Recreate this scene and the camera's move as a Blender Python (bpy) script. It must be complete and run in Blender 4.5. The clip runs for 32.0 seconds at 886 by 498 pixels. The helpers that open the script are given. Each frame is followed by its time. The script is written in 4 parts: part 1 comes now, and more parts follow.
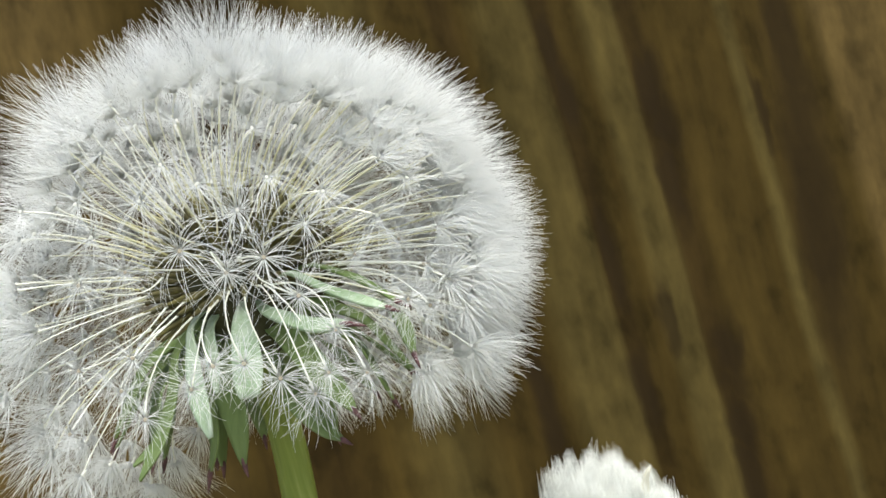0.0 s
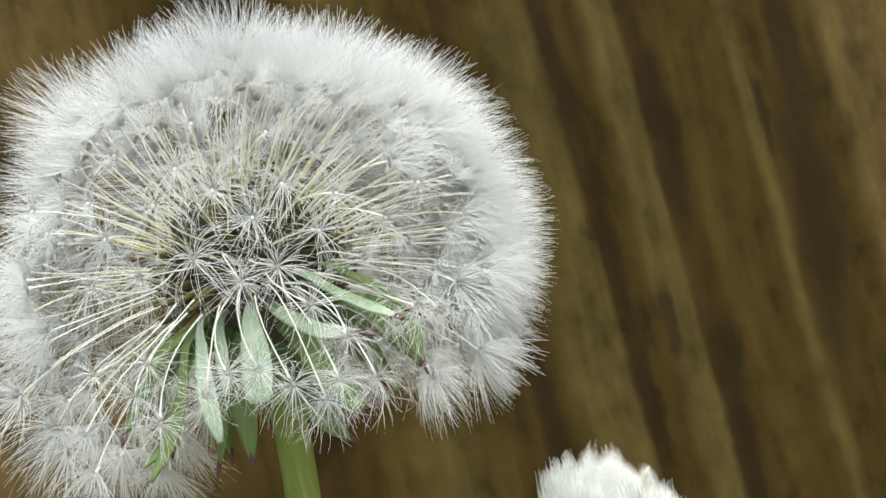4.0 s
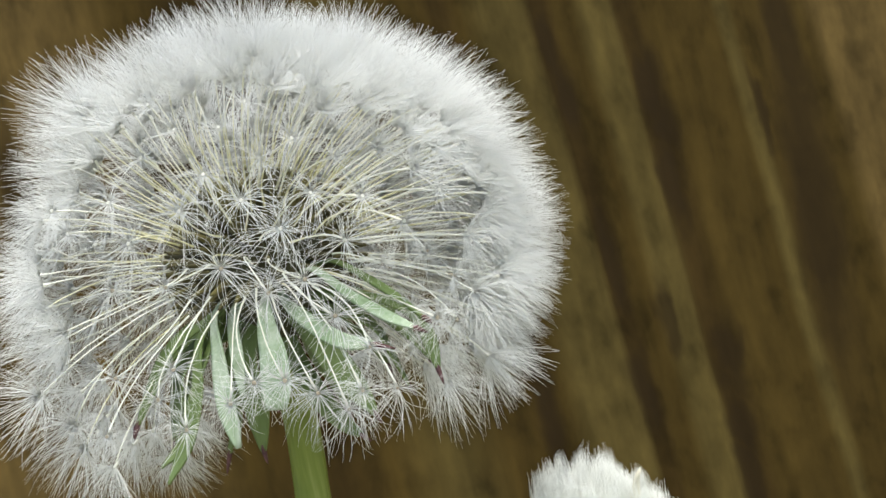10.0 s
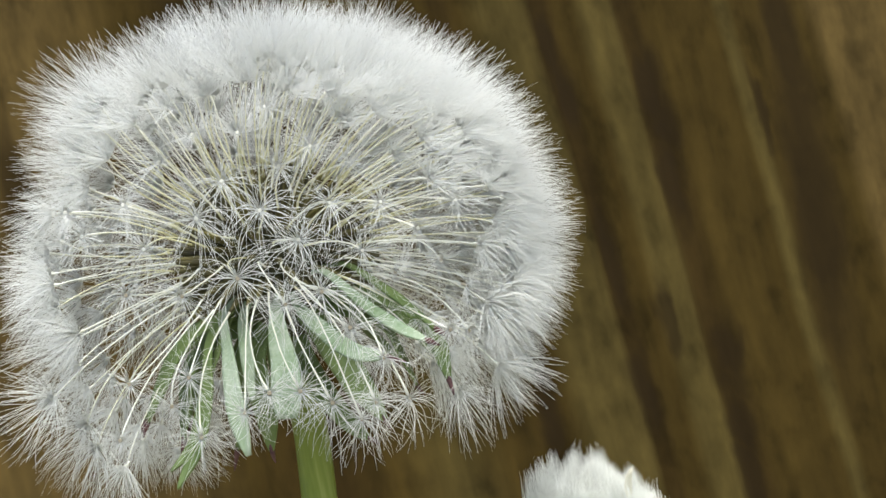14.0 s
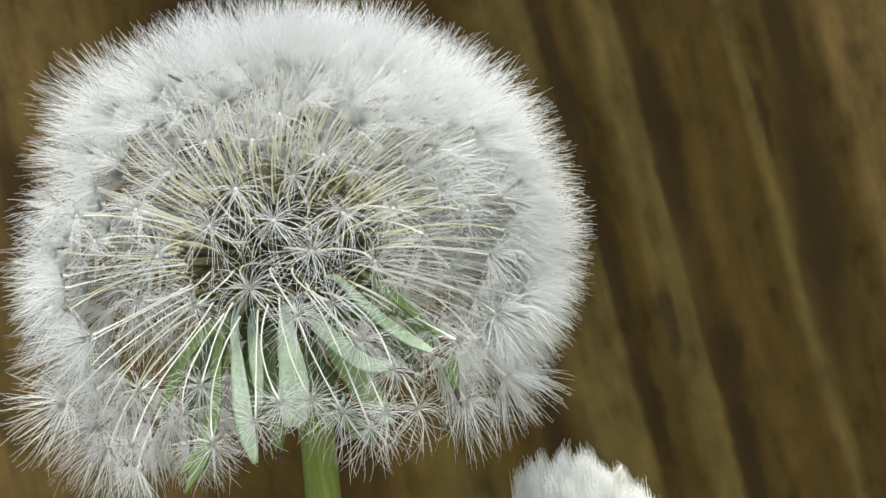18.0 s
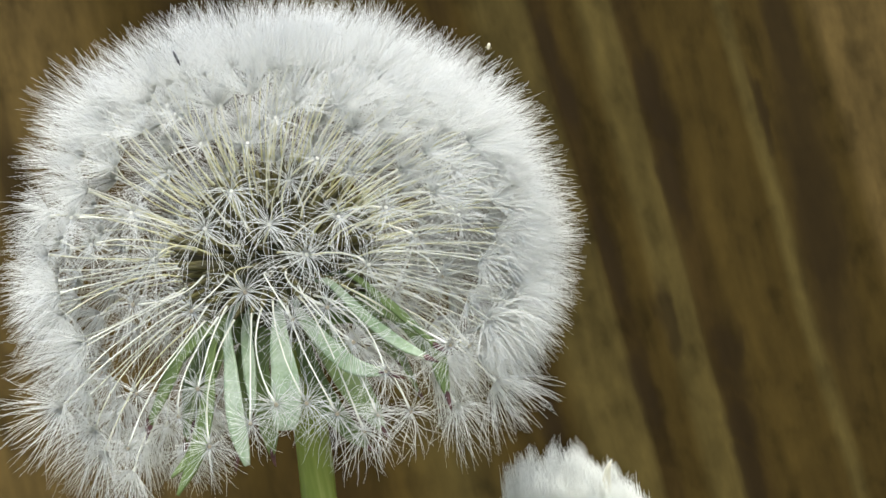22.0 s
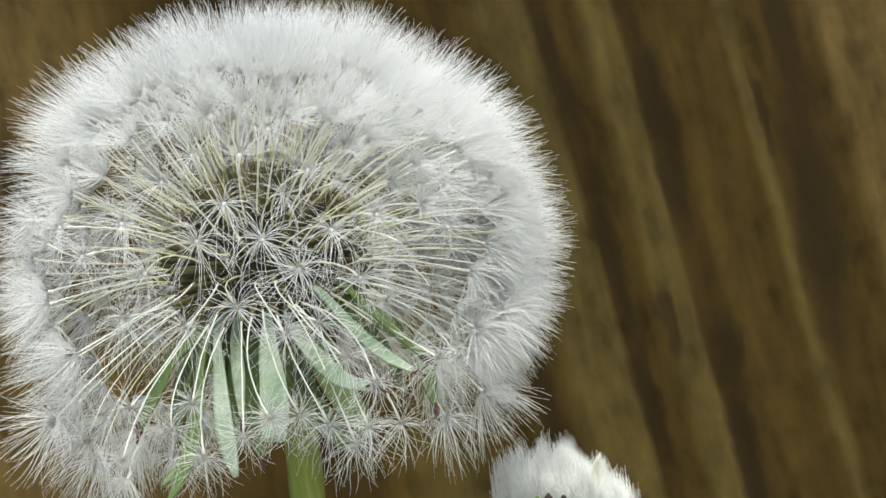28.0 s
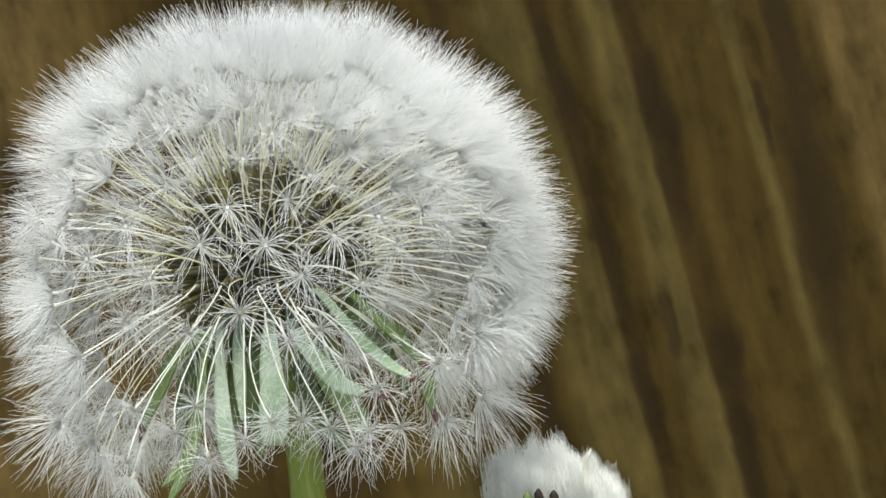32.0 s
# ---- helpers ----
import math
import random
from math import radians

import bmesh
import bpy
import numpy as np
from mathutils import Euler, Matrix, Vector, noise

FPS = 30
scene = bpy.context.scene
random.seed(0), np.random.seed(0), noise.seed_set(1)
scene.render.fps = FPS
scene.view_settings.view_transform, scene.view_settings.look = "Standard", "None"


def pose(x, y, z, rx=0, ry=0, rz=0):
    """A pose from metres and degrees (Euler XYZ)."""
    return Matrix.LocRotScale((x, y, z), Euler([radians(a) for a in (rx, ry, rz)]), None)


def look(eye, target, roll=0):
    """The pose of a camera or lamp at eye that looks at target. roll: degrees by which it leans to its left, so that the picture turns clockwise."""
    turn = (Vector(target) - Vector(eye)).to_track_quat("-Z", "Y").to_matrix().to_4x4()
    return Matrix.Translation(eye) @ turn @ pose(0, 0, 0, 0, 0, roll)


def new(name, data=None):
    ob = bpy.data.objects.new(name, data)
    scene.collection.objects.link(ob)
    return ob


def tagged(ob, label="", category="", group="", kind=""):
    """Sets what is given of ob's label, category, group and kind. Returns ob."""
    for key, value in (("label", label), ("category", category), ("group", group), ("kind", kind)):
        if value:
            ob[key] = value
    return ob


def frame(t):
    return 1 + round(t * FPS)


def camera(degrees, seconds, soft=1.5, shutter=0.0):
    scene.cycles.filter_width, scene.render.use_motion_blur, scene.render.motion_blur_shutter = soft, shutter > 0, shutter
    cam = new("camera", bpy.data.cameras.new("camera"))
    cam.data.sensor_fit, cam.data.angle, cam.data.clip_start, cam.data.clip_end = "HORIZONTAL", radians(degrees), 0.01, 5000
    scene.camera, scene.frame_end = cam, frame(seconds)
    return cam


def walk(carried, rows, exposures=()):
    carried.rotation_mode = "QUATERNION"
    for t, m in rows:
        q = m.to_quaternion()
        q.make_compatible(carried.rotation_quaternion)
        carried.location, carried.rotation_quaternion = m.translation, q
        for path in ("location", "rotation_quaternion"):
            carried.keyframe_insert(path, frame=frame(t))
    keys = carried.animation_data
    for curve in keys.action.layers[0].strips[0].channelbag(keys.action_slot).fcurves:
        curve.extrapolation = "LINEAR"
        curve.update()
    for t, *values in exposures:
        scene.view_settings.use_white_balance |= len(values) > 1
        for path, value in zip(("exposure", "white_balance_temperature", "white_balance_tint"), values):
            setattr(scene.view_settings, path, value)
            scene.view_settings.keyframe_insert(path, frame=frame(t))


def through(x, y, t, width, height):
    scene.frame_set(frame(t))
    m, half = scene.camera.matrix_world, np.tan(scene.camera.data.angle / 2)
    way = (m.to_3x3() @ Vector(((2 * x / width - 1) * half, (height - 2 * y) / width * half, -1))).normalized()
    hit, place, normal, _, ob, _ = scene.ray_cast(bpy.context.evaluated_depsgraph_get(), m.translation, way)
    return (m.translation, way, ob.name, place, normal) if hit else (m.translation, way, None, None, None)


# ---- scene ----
# ---------------------------------------------------------------- camera
MM = 0.001
STAND = 0.22                                   # height of the lens over the ground
cam = camera(40.0, 32.0)
EYE = look((0, -0.097, STAND), (0, 0, STAND), -14)
walk(cam, [(0.0, EYE), (32.0, EYE)], [(0.0, 0.55), (1.0, 0.53), (2.0, 0.54), (6.0, 0.57), (7.0, 0.51), (10.0, 0.47), (19.0, 0.50), (20.0, 0.53), (24.0, 0.53), (25.0, 0.46), (28.0, 0.48), (32.0, 0.47)])
LEAN = pose(0, 0, STAND, 0, 14, 0)             # from the camera's upright to the world's

# ---------------------------------------------------------------- world and sun
world = bpy.data.worlds.new("overcast_sky")
scene.world = world
world.use_nodes = True
_n = world.node_tree.nodes
_sky = _n.new("ShaderNodeTexSky")
_sky.sky_type = "NISHITA"
_sky.sun_disc = False
_sky.sun_elevation, _sky.sun_rotation = radians(64.3), radians(154)
_sky.air_density, _sky.dust_density = 1.0, 2.5
world.node_tree.links.new(_sky.outputs[0], _n["Background"].inputs[0])
_n["Background"].inputs[1].default_value = 0.13

sun = new("sun", bpy.data.lights.new("sun", "SUN"))
sun.data.energy, sun.data.angle, sun.data.color = 4.1, radians(35), (0.985, 1.0, 0.925)
sun.matrix_world = look((0.25, -0.52, 1.2), (0, 0, 0))


# ---------------------------------------------------------------- materials
def material(name, rough=0.6, spec=0.3):
    m = bpy.data.materials.new(name)
    m.use_nodes = True
    b = m.node_tree.nodes["Principled BSDF"]
    b.inputs["Roughness"].default_value = rough
    b.inputs["Specular IOR Level"].default_value = spec
    return m, m.node_tree, b


def node(tree, kind, **sets):
    n = tree.nodes.new(kind)
    for key, value in sets.items():
        n.inputs[key.replace("_", " ")].default_value = value
    return n


def ramp(tree, fac, stops):
    r = tree.nodes.new("ShaderNodeValToRGB")
    e = r.color_ramp.elements
    e[0].position, e[0].color = stops[0][0], (*stops[0][1], 1)
    e[1].position, e[1].color = stops[-1][0], (*stops[-1][1], 1)
    for at, col in stops[1:-1]:
        e.new(at).color = (*col, 1)
    tree.links.new(fac, r.inputs[0])
    return r.outputs[0]


def mapped(tree, scale):
    c = tree.nodes.new("ShaderNodeTexCoord")
    m = tree.nodes.new("ShaderNodeMapping")
    m.inputs["Scale"].default_value = scale
    tree.links.new(c.outputs["Object"], m.inputs[0])
    return m.outputs[0]


def mottled(name, stops, scale, rough=0.6, spec=0.3, bump=0.1, stretch=(1, 1, 1), through=0.0, vary=0.0, along=0.0):
    """Colour from two scales of noise through a ramp, fine bump, and light let through for thin things; along: change of colour along z, per metre."""
    m, t, b = material(name, rough, spec)
    co = mapped(t, stretch)
    big = node(t, "ShaderNodeTexNoise", Scale=scale, Detail=3.0)
    fine = node(t, "ShaderNodeTexNoise", Scale=scale * 7, Detail=2.0)
    for n in (big, fine):
        t.links.new(co, n.inputs["Vector"])
    mix = t.nodes.new("ShaderNodeMath")
    mix.operation = "MULTIPLY_ADD"
    mix.inputs[1].default_value = 0.35
    t.links.new(fine.outputs[0], mix.inputs[0])
    scaled = t.nodes.new("ShaderNodeMath")
    scaled.operation = "MULTIPLY_ADD"
    scaled.inputs[1].default_value, scaled.inputs[2].default_value = 0.65, 0.0
    t.links.new(big.outputs[0], scaled.inputs[0])
    t.links.new(scaled.outputs[0], mix.inputs[2])
    fac = mix.outputs[0]
    if vary:
        info = t.nodes.new("ShaderNodeObjectInfo")
        add = t.nodes.new("ShaderNodeMath")
        add.operation = "MULTIPLY_ADD"
        add.inputs[1].default_value = vary
        t.links.new(info.outputs["Random"], add.inputs[0])
        t.links.new(fac, add.inputs[2])
        fac = add.outputs[0]
    if along:
        sep = t.nodes.new("ShaderNodeSeparateXYZ")
        t.links.new(t.nodes["Texture Coordinate"].outputs["Object"], sep.inputs[0])
        rise = t.nodes.new("ShaderNodeMath")
        rise.operation = "MULTIPLY_ADD"
        rise.inputs[1].default_value = along
        t.links.new(sep.outputs[2], rise.inputs[0])
        t.links.new(fac, rise.inputs[2])
        fac = rise.outputs[0]
    col = ramp(t, fac, stops)
    t.links.new(col, b.inputs["Base Color"])
    if bump:
        bp = node(t, "ShaderNodeBump", Strength=bump, Distance=0.0003)
        t.links.new(fine.outputs[0], bp.inputs["Height"])
        t.links.new(bp.outputs[0], b.inputs["Normal"])
    if through:
        tr = t.nodes.new("ShaderNodeBsdfTranslucent")
        t.links.new(col, tr.inputs[0])
        ms = t.nodes.new("ShaderNodeMixShader")
        ms.inputs[0].default_value = through
        out = t.nodes["Material Output"]
        t.links.new(b.outputs[0], ms.inputs[1])
        t.links.new(tr.outputs[0], ms.inputs[2])
        t.links.new(ms.outputs[0], out.inputs[0])
    return m


HAIR = mottled("white_bristle", [(0.2, (0.925, 0.930, 0.924)), (0.8, (0.950, 0.955, 0.949))], 300, 0.45, 0.35, 0, (1, 1, 1), 0.52, 0.1)
CREAM_HAIR = mottled("cream_bristle", [(0.2, (0.86, 0.87, 0.83)), (0.8, (0.91, 0.915, 0.89))], 300, 0.45, 0.3, 0, (1, 1, 1), 0.5, 0.1)
HUB = mottled("pappus_hub", [(0.3, (0.88, 0.87, 0.80)), (0.7, (0.94, 0.94, 0.90))], 3000, 0.7, 0.2, 0, (1, 1, 1), 0.3)
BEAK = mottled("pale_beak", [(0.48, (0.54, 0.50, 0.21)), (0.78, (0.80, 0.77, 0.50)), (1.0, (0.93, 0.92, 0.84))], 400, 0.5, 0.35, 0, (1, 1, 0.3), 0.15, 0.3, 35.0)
BEAK_WHITE = mottled("white_beak", [(0.25, (0.84, 0.84, 0.68)), (0.7, (0.92, 0.92, 0.84))], 400, 0.5, 0.35, 0, (1, 1, 0.3), 0.15, 0.4)
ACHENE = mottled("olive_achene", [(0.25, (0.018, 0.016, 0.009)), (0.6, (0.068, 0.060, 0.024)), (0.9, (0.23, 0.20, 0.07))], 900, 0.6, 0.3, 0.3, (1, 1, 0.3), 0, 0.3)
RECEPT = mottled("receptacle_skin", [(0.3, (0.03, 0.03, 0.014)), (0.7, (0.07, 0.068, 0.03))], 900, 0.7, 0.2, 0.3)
BRACT_PALE = mottled("glaucous_bract", [(0.25, (0.15, 0.22, 0.10)), (0.42, (0.27, 0.37, 0.22)), (0.6, (0.40, 0.49, 0.35)), (0.8, (0.57, 0.63, 0.53))], 520, 0.55, 0.3, 0.35, (1, 1, 0.2), 0.25, 0.1)
BRACT_GREEN = mottled("green_bract", [(0.25, (0.075, 0.12, 0.035)), (0.75, (0.18, 0.25, 0.085))], 420, 0.45, 0.4, 0.2, (1, 1, 0.25), 0.2, 0.2)
TIP = mottled("withered_tip", [(0.3, (0.05, 0.025, 0.03)), (0.7, (0.16, 0.08, 0.08))], 1500, 0.7, 0.2, 0.2)
DRY = mottled("dry_brown_floret", [(0.3, (0.012, 0.009, 0.007)), (0.7, (0.045, 0.032, 0.022))], 1500, 0.7, 0.2, 0.2)
STEM = mottled("green_stem", [(0.25, (0.11, 0.16, 0.02)), (0.5, (0.22, 0.27, 0.05)), (0.75, (0.40, 0.43, 0.15))], 420, 0.4, 0.4, 0.15, (1, 1, 0.05), 0.15)
CREAM = mottled("cream_beaks", [(0.3, (0.74, 0.76, 0.42)), (0.7, (0.88, 0.87, 0.66))], 500, 0.5, 0.3, 0, (1, 1, 0.2), 0.2, 0.3)
MEMBRANE = mottled("pale_membrane", [(0.3, (0.70, 0.68, 0.56)), (0.7, (0.84, 0.82, 0.72))], 1500, 0.6, 0.3, 0.2, (1, 1, 1), 0.35)
# ground out of view, its grey chosen pale to bounce light up from below
BOUNCE_SOIL = mottled("pale_bounce_soil", [(0.3, (0.17, 0.165, 0.12)), (0.7, (0.31, 0.305, 0.23))], 40, 0.95, 0.1, 0.6)

# old wood: tones across the grain, positions in metres from the wall's middle line
WOOD_DARK, WOOD_MID, WOOD_LIGHT, WOOD_TAN = (0.0290, 0.0178, 0.0048), (0.0435, 0.0278, 0.0066), (0.0640, 0.0462, 0.0136), (0.0825, 0.0545, 0.0178)
SLANT = 0.0315                                  # the grain leans by this much against the upright
# darker stains in the grain: x, z, half width, half length in metres, lean in degrees
STAINS = [(0.1068, 0.205, 0.0084, 0.060, 2.5), (0.1095, 0.252, 0.0062, 0.030, 0), (0.0692, 0.2515, 0.0042, 0.012, -2), (0.0707, 0.237, 0.0045, 0.010, -2), (0.0685, 0.219, 0.0040, 0.012, -2), (0.0736, 0.168, 0.0048, 0.012, -2),
          (0.0715, 0.151, 0.0042, 0.011, -2), (0.0704, 0.136, 0.0042, 0.010, -2), (0.0427, 0.272, 0.0036, 0.014, -2), (0.0451, 0.256, 0.0040, 0.014, -2), (0.0463, 0.167, 0.0042, 0.012, -2), (0.0459, 0.202, 0.0032, 0.016, -2),
          (0.0180, 0.168, 0.0044, 0.018, -2), (0.0985, 0.238, 0.0024, 0.016, -2), (0.0577, 0.186, 0.0034, 0.012, -2), (-0.115, 0.262, 0.006, 0.03, 0), (-0.06, 0.285, 0.008, 0.03, 2)]
GRAIN = [(-0.155, WOOD_TAN), (-0.095, WOOD_TAN), (-0.070, WOOD_MID), (-0.045, WOOD_DARK), (-0.030, WOOD_MID), (-0.012, WOOD_LIGHT), (0.004, WOOD_MID),
         (0.012, WOOD_MID), (0.0150, WOOD_DARK), (0.0188, WOOD_DARK), (0.0225, WOOD_MID), (0.0290, WOOD_LIGHT), (0.0416, WOOD_LIGHT), (0.0434, WOOD_DARK), (0.0474, WOOD_DARK), (0.0500, WOOD_MID),
         (0.0545, WOOD_MID), (0.0580, WOOD_LIGHT), (0.0648, WOOD_LIGHT), (0.0666, WOOD_DARK), (0.0715, WOOD_DARK), (0.0755, WOOD_MID), (0.0925, WOOD_MID), (0.0948, WOOD_LIGHT), (0.0966, WOOD_LIGHT),
         (0.0990, WOOD_MID), (0.1180, WOOD_MID), (0.1225, WOOD_TAN), (0.150, WOOD_TAN)]


def wood():
    m, t, b = material("weathered_wood", 0.85, 0.06)
    c = t.nodes.new("ShaderNodeTexCoord")
    sep = t.nodes.new("ShaderNodeSeparateXYZ")
    t.links.new(c.outputs["Object"], sep.inputs[0])

    def noise_at(scale, stretch, detail=2.0):
        mp = t.nodes.new("ShaderNodeMapping")
        mp.inputs["Scale"].default_value = stretch
        t.links.new(c.outputs["Object"], mp.inputs[0])
        n = node(t, "ShaderNodeTexNoise", Scale=scale, Detail=detail)
        t.links.new(mp.outputs[0], n.inputs["Vector"])
        return n.outputs[0]

    def math(op, a, b2, c2=None):
        n = t.nodes.new("ShaderNodeMath")
        n.operation = op
        for i, v in enumerate((a, b2, c2)):
            if v is None:
                continue
            if isinstance(v, (int, float)):
                n.inputs[i].default_value = v
            else:
                t.links.new(v, n.inputs[i])
        return n.outputs[0]

    wob = math("SUBTRACT", noise_at(9.0, (1.2, 1, 1.0), 1.0), 0.5)
    wob2 = math("SUBTRACT", noise_at(60.0, (1, 1, 0.22), 1.0), 0.5)
    x = math("MULTIPLY_ADD", math("SUBTRACT", sep.outputs[2], 0.22), SLANT, sep.outputs[0])
    x = math("MULTIPLY_ADD", wob, 0.006, x)
    x = math("MULTIPLY_ADD", wob2, 0.0040, x)
    u = math("MULTIPLY_ADD", x, 1 / 0.32, 0.5)
    col = ramp(t, u, [((p / 0.32) + 0.5, k) for p, k in GRAIN])
    streak = noise_at(150.0, (1, 1, 0.09), 2.0)
    blot = noise_at(38.0, (1, 1, 0.5), 2.0)
    fleck = noise_at(150.0, (1, 1, 0.4), 3.0)
    patch = t.nodes.new("ShaderNodeMapRange")
    patch.interpolation_type = "SMOOTHSTEP"
    for i, v in ((1, 0.50), (2, 0.66), (3, 0.0), (4, -0.24)):
        patch.inputs[i].default_value = v
    t.links.new(noise_at(95.0, (1, 1, 0.7), 3.0), patch.inputs[0])
    speck = noise_at(430.0, (1, 1, 0.55), 3.0)
    tone = math("MULTIPLY_ADD", fleck, 1.1, math("MULTIPLY_ADD", streak, 0.8, math("ADD", patch.outputs[0], math("MULTIPLY_ADD", blot, 1.0, -0.61))))
    tone = math("MAXIMUM", math("MULTIPLY_ADD", speck, 0.35, tone), 0.25)
    mul = t.nodes.new("ShaderNodeMix")
    mul.data_type, mul.blend_type = "RGBA", "MULTIPLY"
    mul.inputs[0].default_value = 1.0
    t.links.new(col, mul.inputs[6])
    grey = t.nodes.new("ShaderNodeCombineColor")
    for i in range(3):
        t.links.new(tone, grey.inputs[i])
    t.links.new(grey.outputs[0], mul.inputs[7])
    # stains, with edges frayed along the grain
    fray = t.nodes.new("ShaderNodeCombineXYZ")
    t.links.new(math("MULTIPLY_ADD", math("SUBTRACT", noise_at(200.0, (1, 1, 0.3), 2.0), 0.5), 0.007, sep.outputs[0]), fray.inputs[0])
    t.links.new(math("MULTIPLY_ADD", math("SUBTRACT", noise_at(120.0, (1, 1, 0.5), 2.0), 0.5), 0.035, sep.outputs[2]), fray.inputs[2])
    total = None
    for sx, sz, hw, hl, lean in STAINS:
        mp = t.nodes.new("ShaderNodeMapping")
        mp.vector_type = "TEXTURE"
        mp.inputs["Location"].default_value = (sx, 0, sz)
        mp.inputs["Rotation"].default_value = (0, radians(lean), 0)
        mp.inputs["Scale"].default_value = (hw, 1, hl)
        t.links.new(fray.outputs[0], mp.inputs[0])
        ln = t.nodes.new("ShaderNodeVectorMath")
        ln.operation = "LENGTH"
        t.links.new(mp.outputs[0], ln.inputs[0])
        fall = t.nodes.new("ShaderNodeMapRange")
        fall.interpolation_type = "SMOOTHSTEP"
        for i, v in ((1, 0.35), (2, 1.25), (3, 1.0), (4, 0.0)):
            fall.inputs[i].default_value = v
        t.links.new(ln.outputs["Value"], fall.inputs[0])
        total = fall.outputs[0] if total is None else math("MAXIMUM", total, fall.outputs[0])
    stain = t.nodes.new("ShaderNodeMix")
    stain.data_type = "RGBA"
    t.links.new(math("MULTIPLY", total, 0.74), stain.inputs[0])
    t.links.new(mul.outputs[2], stain.inputs[6])
    stain.inputs[7].default_value = (0.0194, 0.0122, 0.0050, 1)
    t.links.new(stain.outputs[2], b.inputs["Base Color"])
    bp = node(t, "ShaderNodeBump", Strength=0.25, Distance=0.002)
    t.links.new(streak, bp.inputs["Height"])
    t.links.new(bp.outputs[0], b.inputs["Normal"])
    return m


WOOD = wood()


# ---------------------------------------------------------------- mesh helpers
def part(name, data, mat, parent, label=""):
    """Links a bmesh or a mesh as one object under a thing or a part."""
    if isinstance(data, bmesh.types.BMesh):
        me = bpy.data.meshes.new(name)
        data.to_mesh(me)
        data.free()
    else:
        me = data
    for f in me.polygons:
        f.use_smooth = True
    if mat and not me.materials:
        me.materials.append(mat)
    ob = new(name, me)
    ob.parent = parent
    if label:
        tagged(ob, label)
    return ob


def tubes(name, paths, radii, sides=3):
    """One mesh of many thin tapered tubes; radii: along each path."""
    verts, faces = [], []
    ring = [(math.cos(2 * math.pi * k / sides), math.sin(2 * math.pi * k / sides)) for k in range(sides)]
    for path, rr in zip(paths, radii):
        base = len(verts)
        p = np.asarray(path, float)
        n = len(p)
        d = np.gradient(p, axis=0)
        d /= np.linalg.norm(d, axis=1)[:, None] + 1e-12
        ref = np.array([0.31, 0.52, -0.8]) if abs(d[0] @ np.array([0.31, 0.52, -0.8])) < 0.9 else np.array([1.0, 0.0, 0.0])
        for i in range(n):
            a = np.cross(d[i], ref)
            a /= np.linalg.norm(a)
            b = np.cross(d[i], a)
            for cx, cy in ring:
                verts.append(p[i] + rr[i] * (cx * a + cy * b))
        for i in range(n - 1):
            for k in range(sides):
                k2 = (k + 1) % sides
                faces.append((base + i * sides + k, base + i * sides + k2, base + (i + 1) * sides + k2, base + (i + 1) * sides + k))
        faces.append(tuple(base + k for k in range(sides))[::-1])
        faces.append(tuple(base + (n - 1) * sides + k for k in range(sides)))
    me = bpy.data.meshes.new(name)
    me.from_pydata([tuple(v) for v in verts], [], faces)
    me.update()
    return me


def lathe(name, profile, sides=16):
    """A turned mesh about z from (radius, z) pairs."""
    bm = bmesh.new()
    rings = []
    for r, z in profile:
        rings.append([bm.verts.new((r * math.cos(2 * math.pi * k / sides), r * math.sin(2 * math.pi * k / sides), z)) for k in range(sides)])
    for a, b in zip(rings, rings[1:]):
        for k in range(sides):
            bm.faces.new((a[k], a[(k + 1) % sides], b[(k + 1) % sides], b[k]))
    bm.faces.new(rings[0][::-1])
    bm.faces.new(rings[-1])
    me = bpy.data.meshes.new(name)
    bm.to_mesh(me)
    bm.free()
    return me


def basis(z, up=(0, 0, 1)):
    """A rotation whose z is the given way and whose y leans to up."""
    z = Vector(z).normalized()
    x = Vector(up).cross(z)
    if x.length < 0.05:
        x = Vector((1, 0, 0)).cross(z)
    x.normalize()
    return Matrix((x, z.cross(x), z)).transposed().to_4x4()


# ---------------------------------------------------------------- ground and wall
def ground():
    bm = bmesh.new()
    n = 24
    at = [math.copysign(abs(k / n) ** 4 * 400, k) for k in range(-n, n + 1)]
    grid = [[bm.verts.new((x, y, 0.004 * noise.noise((x * 9, y * 9, 0)) - 0.004 if abs(x) < 3 and abs(y) < 3 else -0.004)) for x in at] for y in at]
    for a, b in zip(grid, grid[1:]):
        for k in range(len(at) - 1):
            bm.faces.new((a[k], a[k + 1], b[k + 1], b[k]))
    tagged(part("ground", bm, BOUNCE_SOIL, None), "unseen plain ground under the plants, pale to bounce light up", "ground", kind="structure")


WALL_Y = 0.253


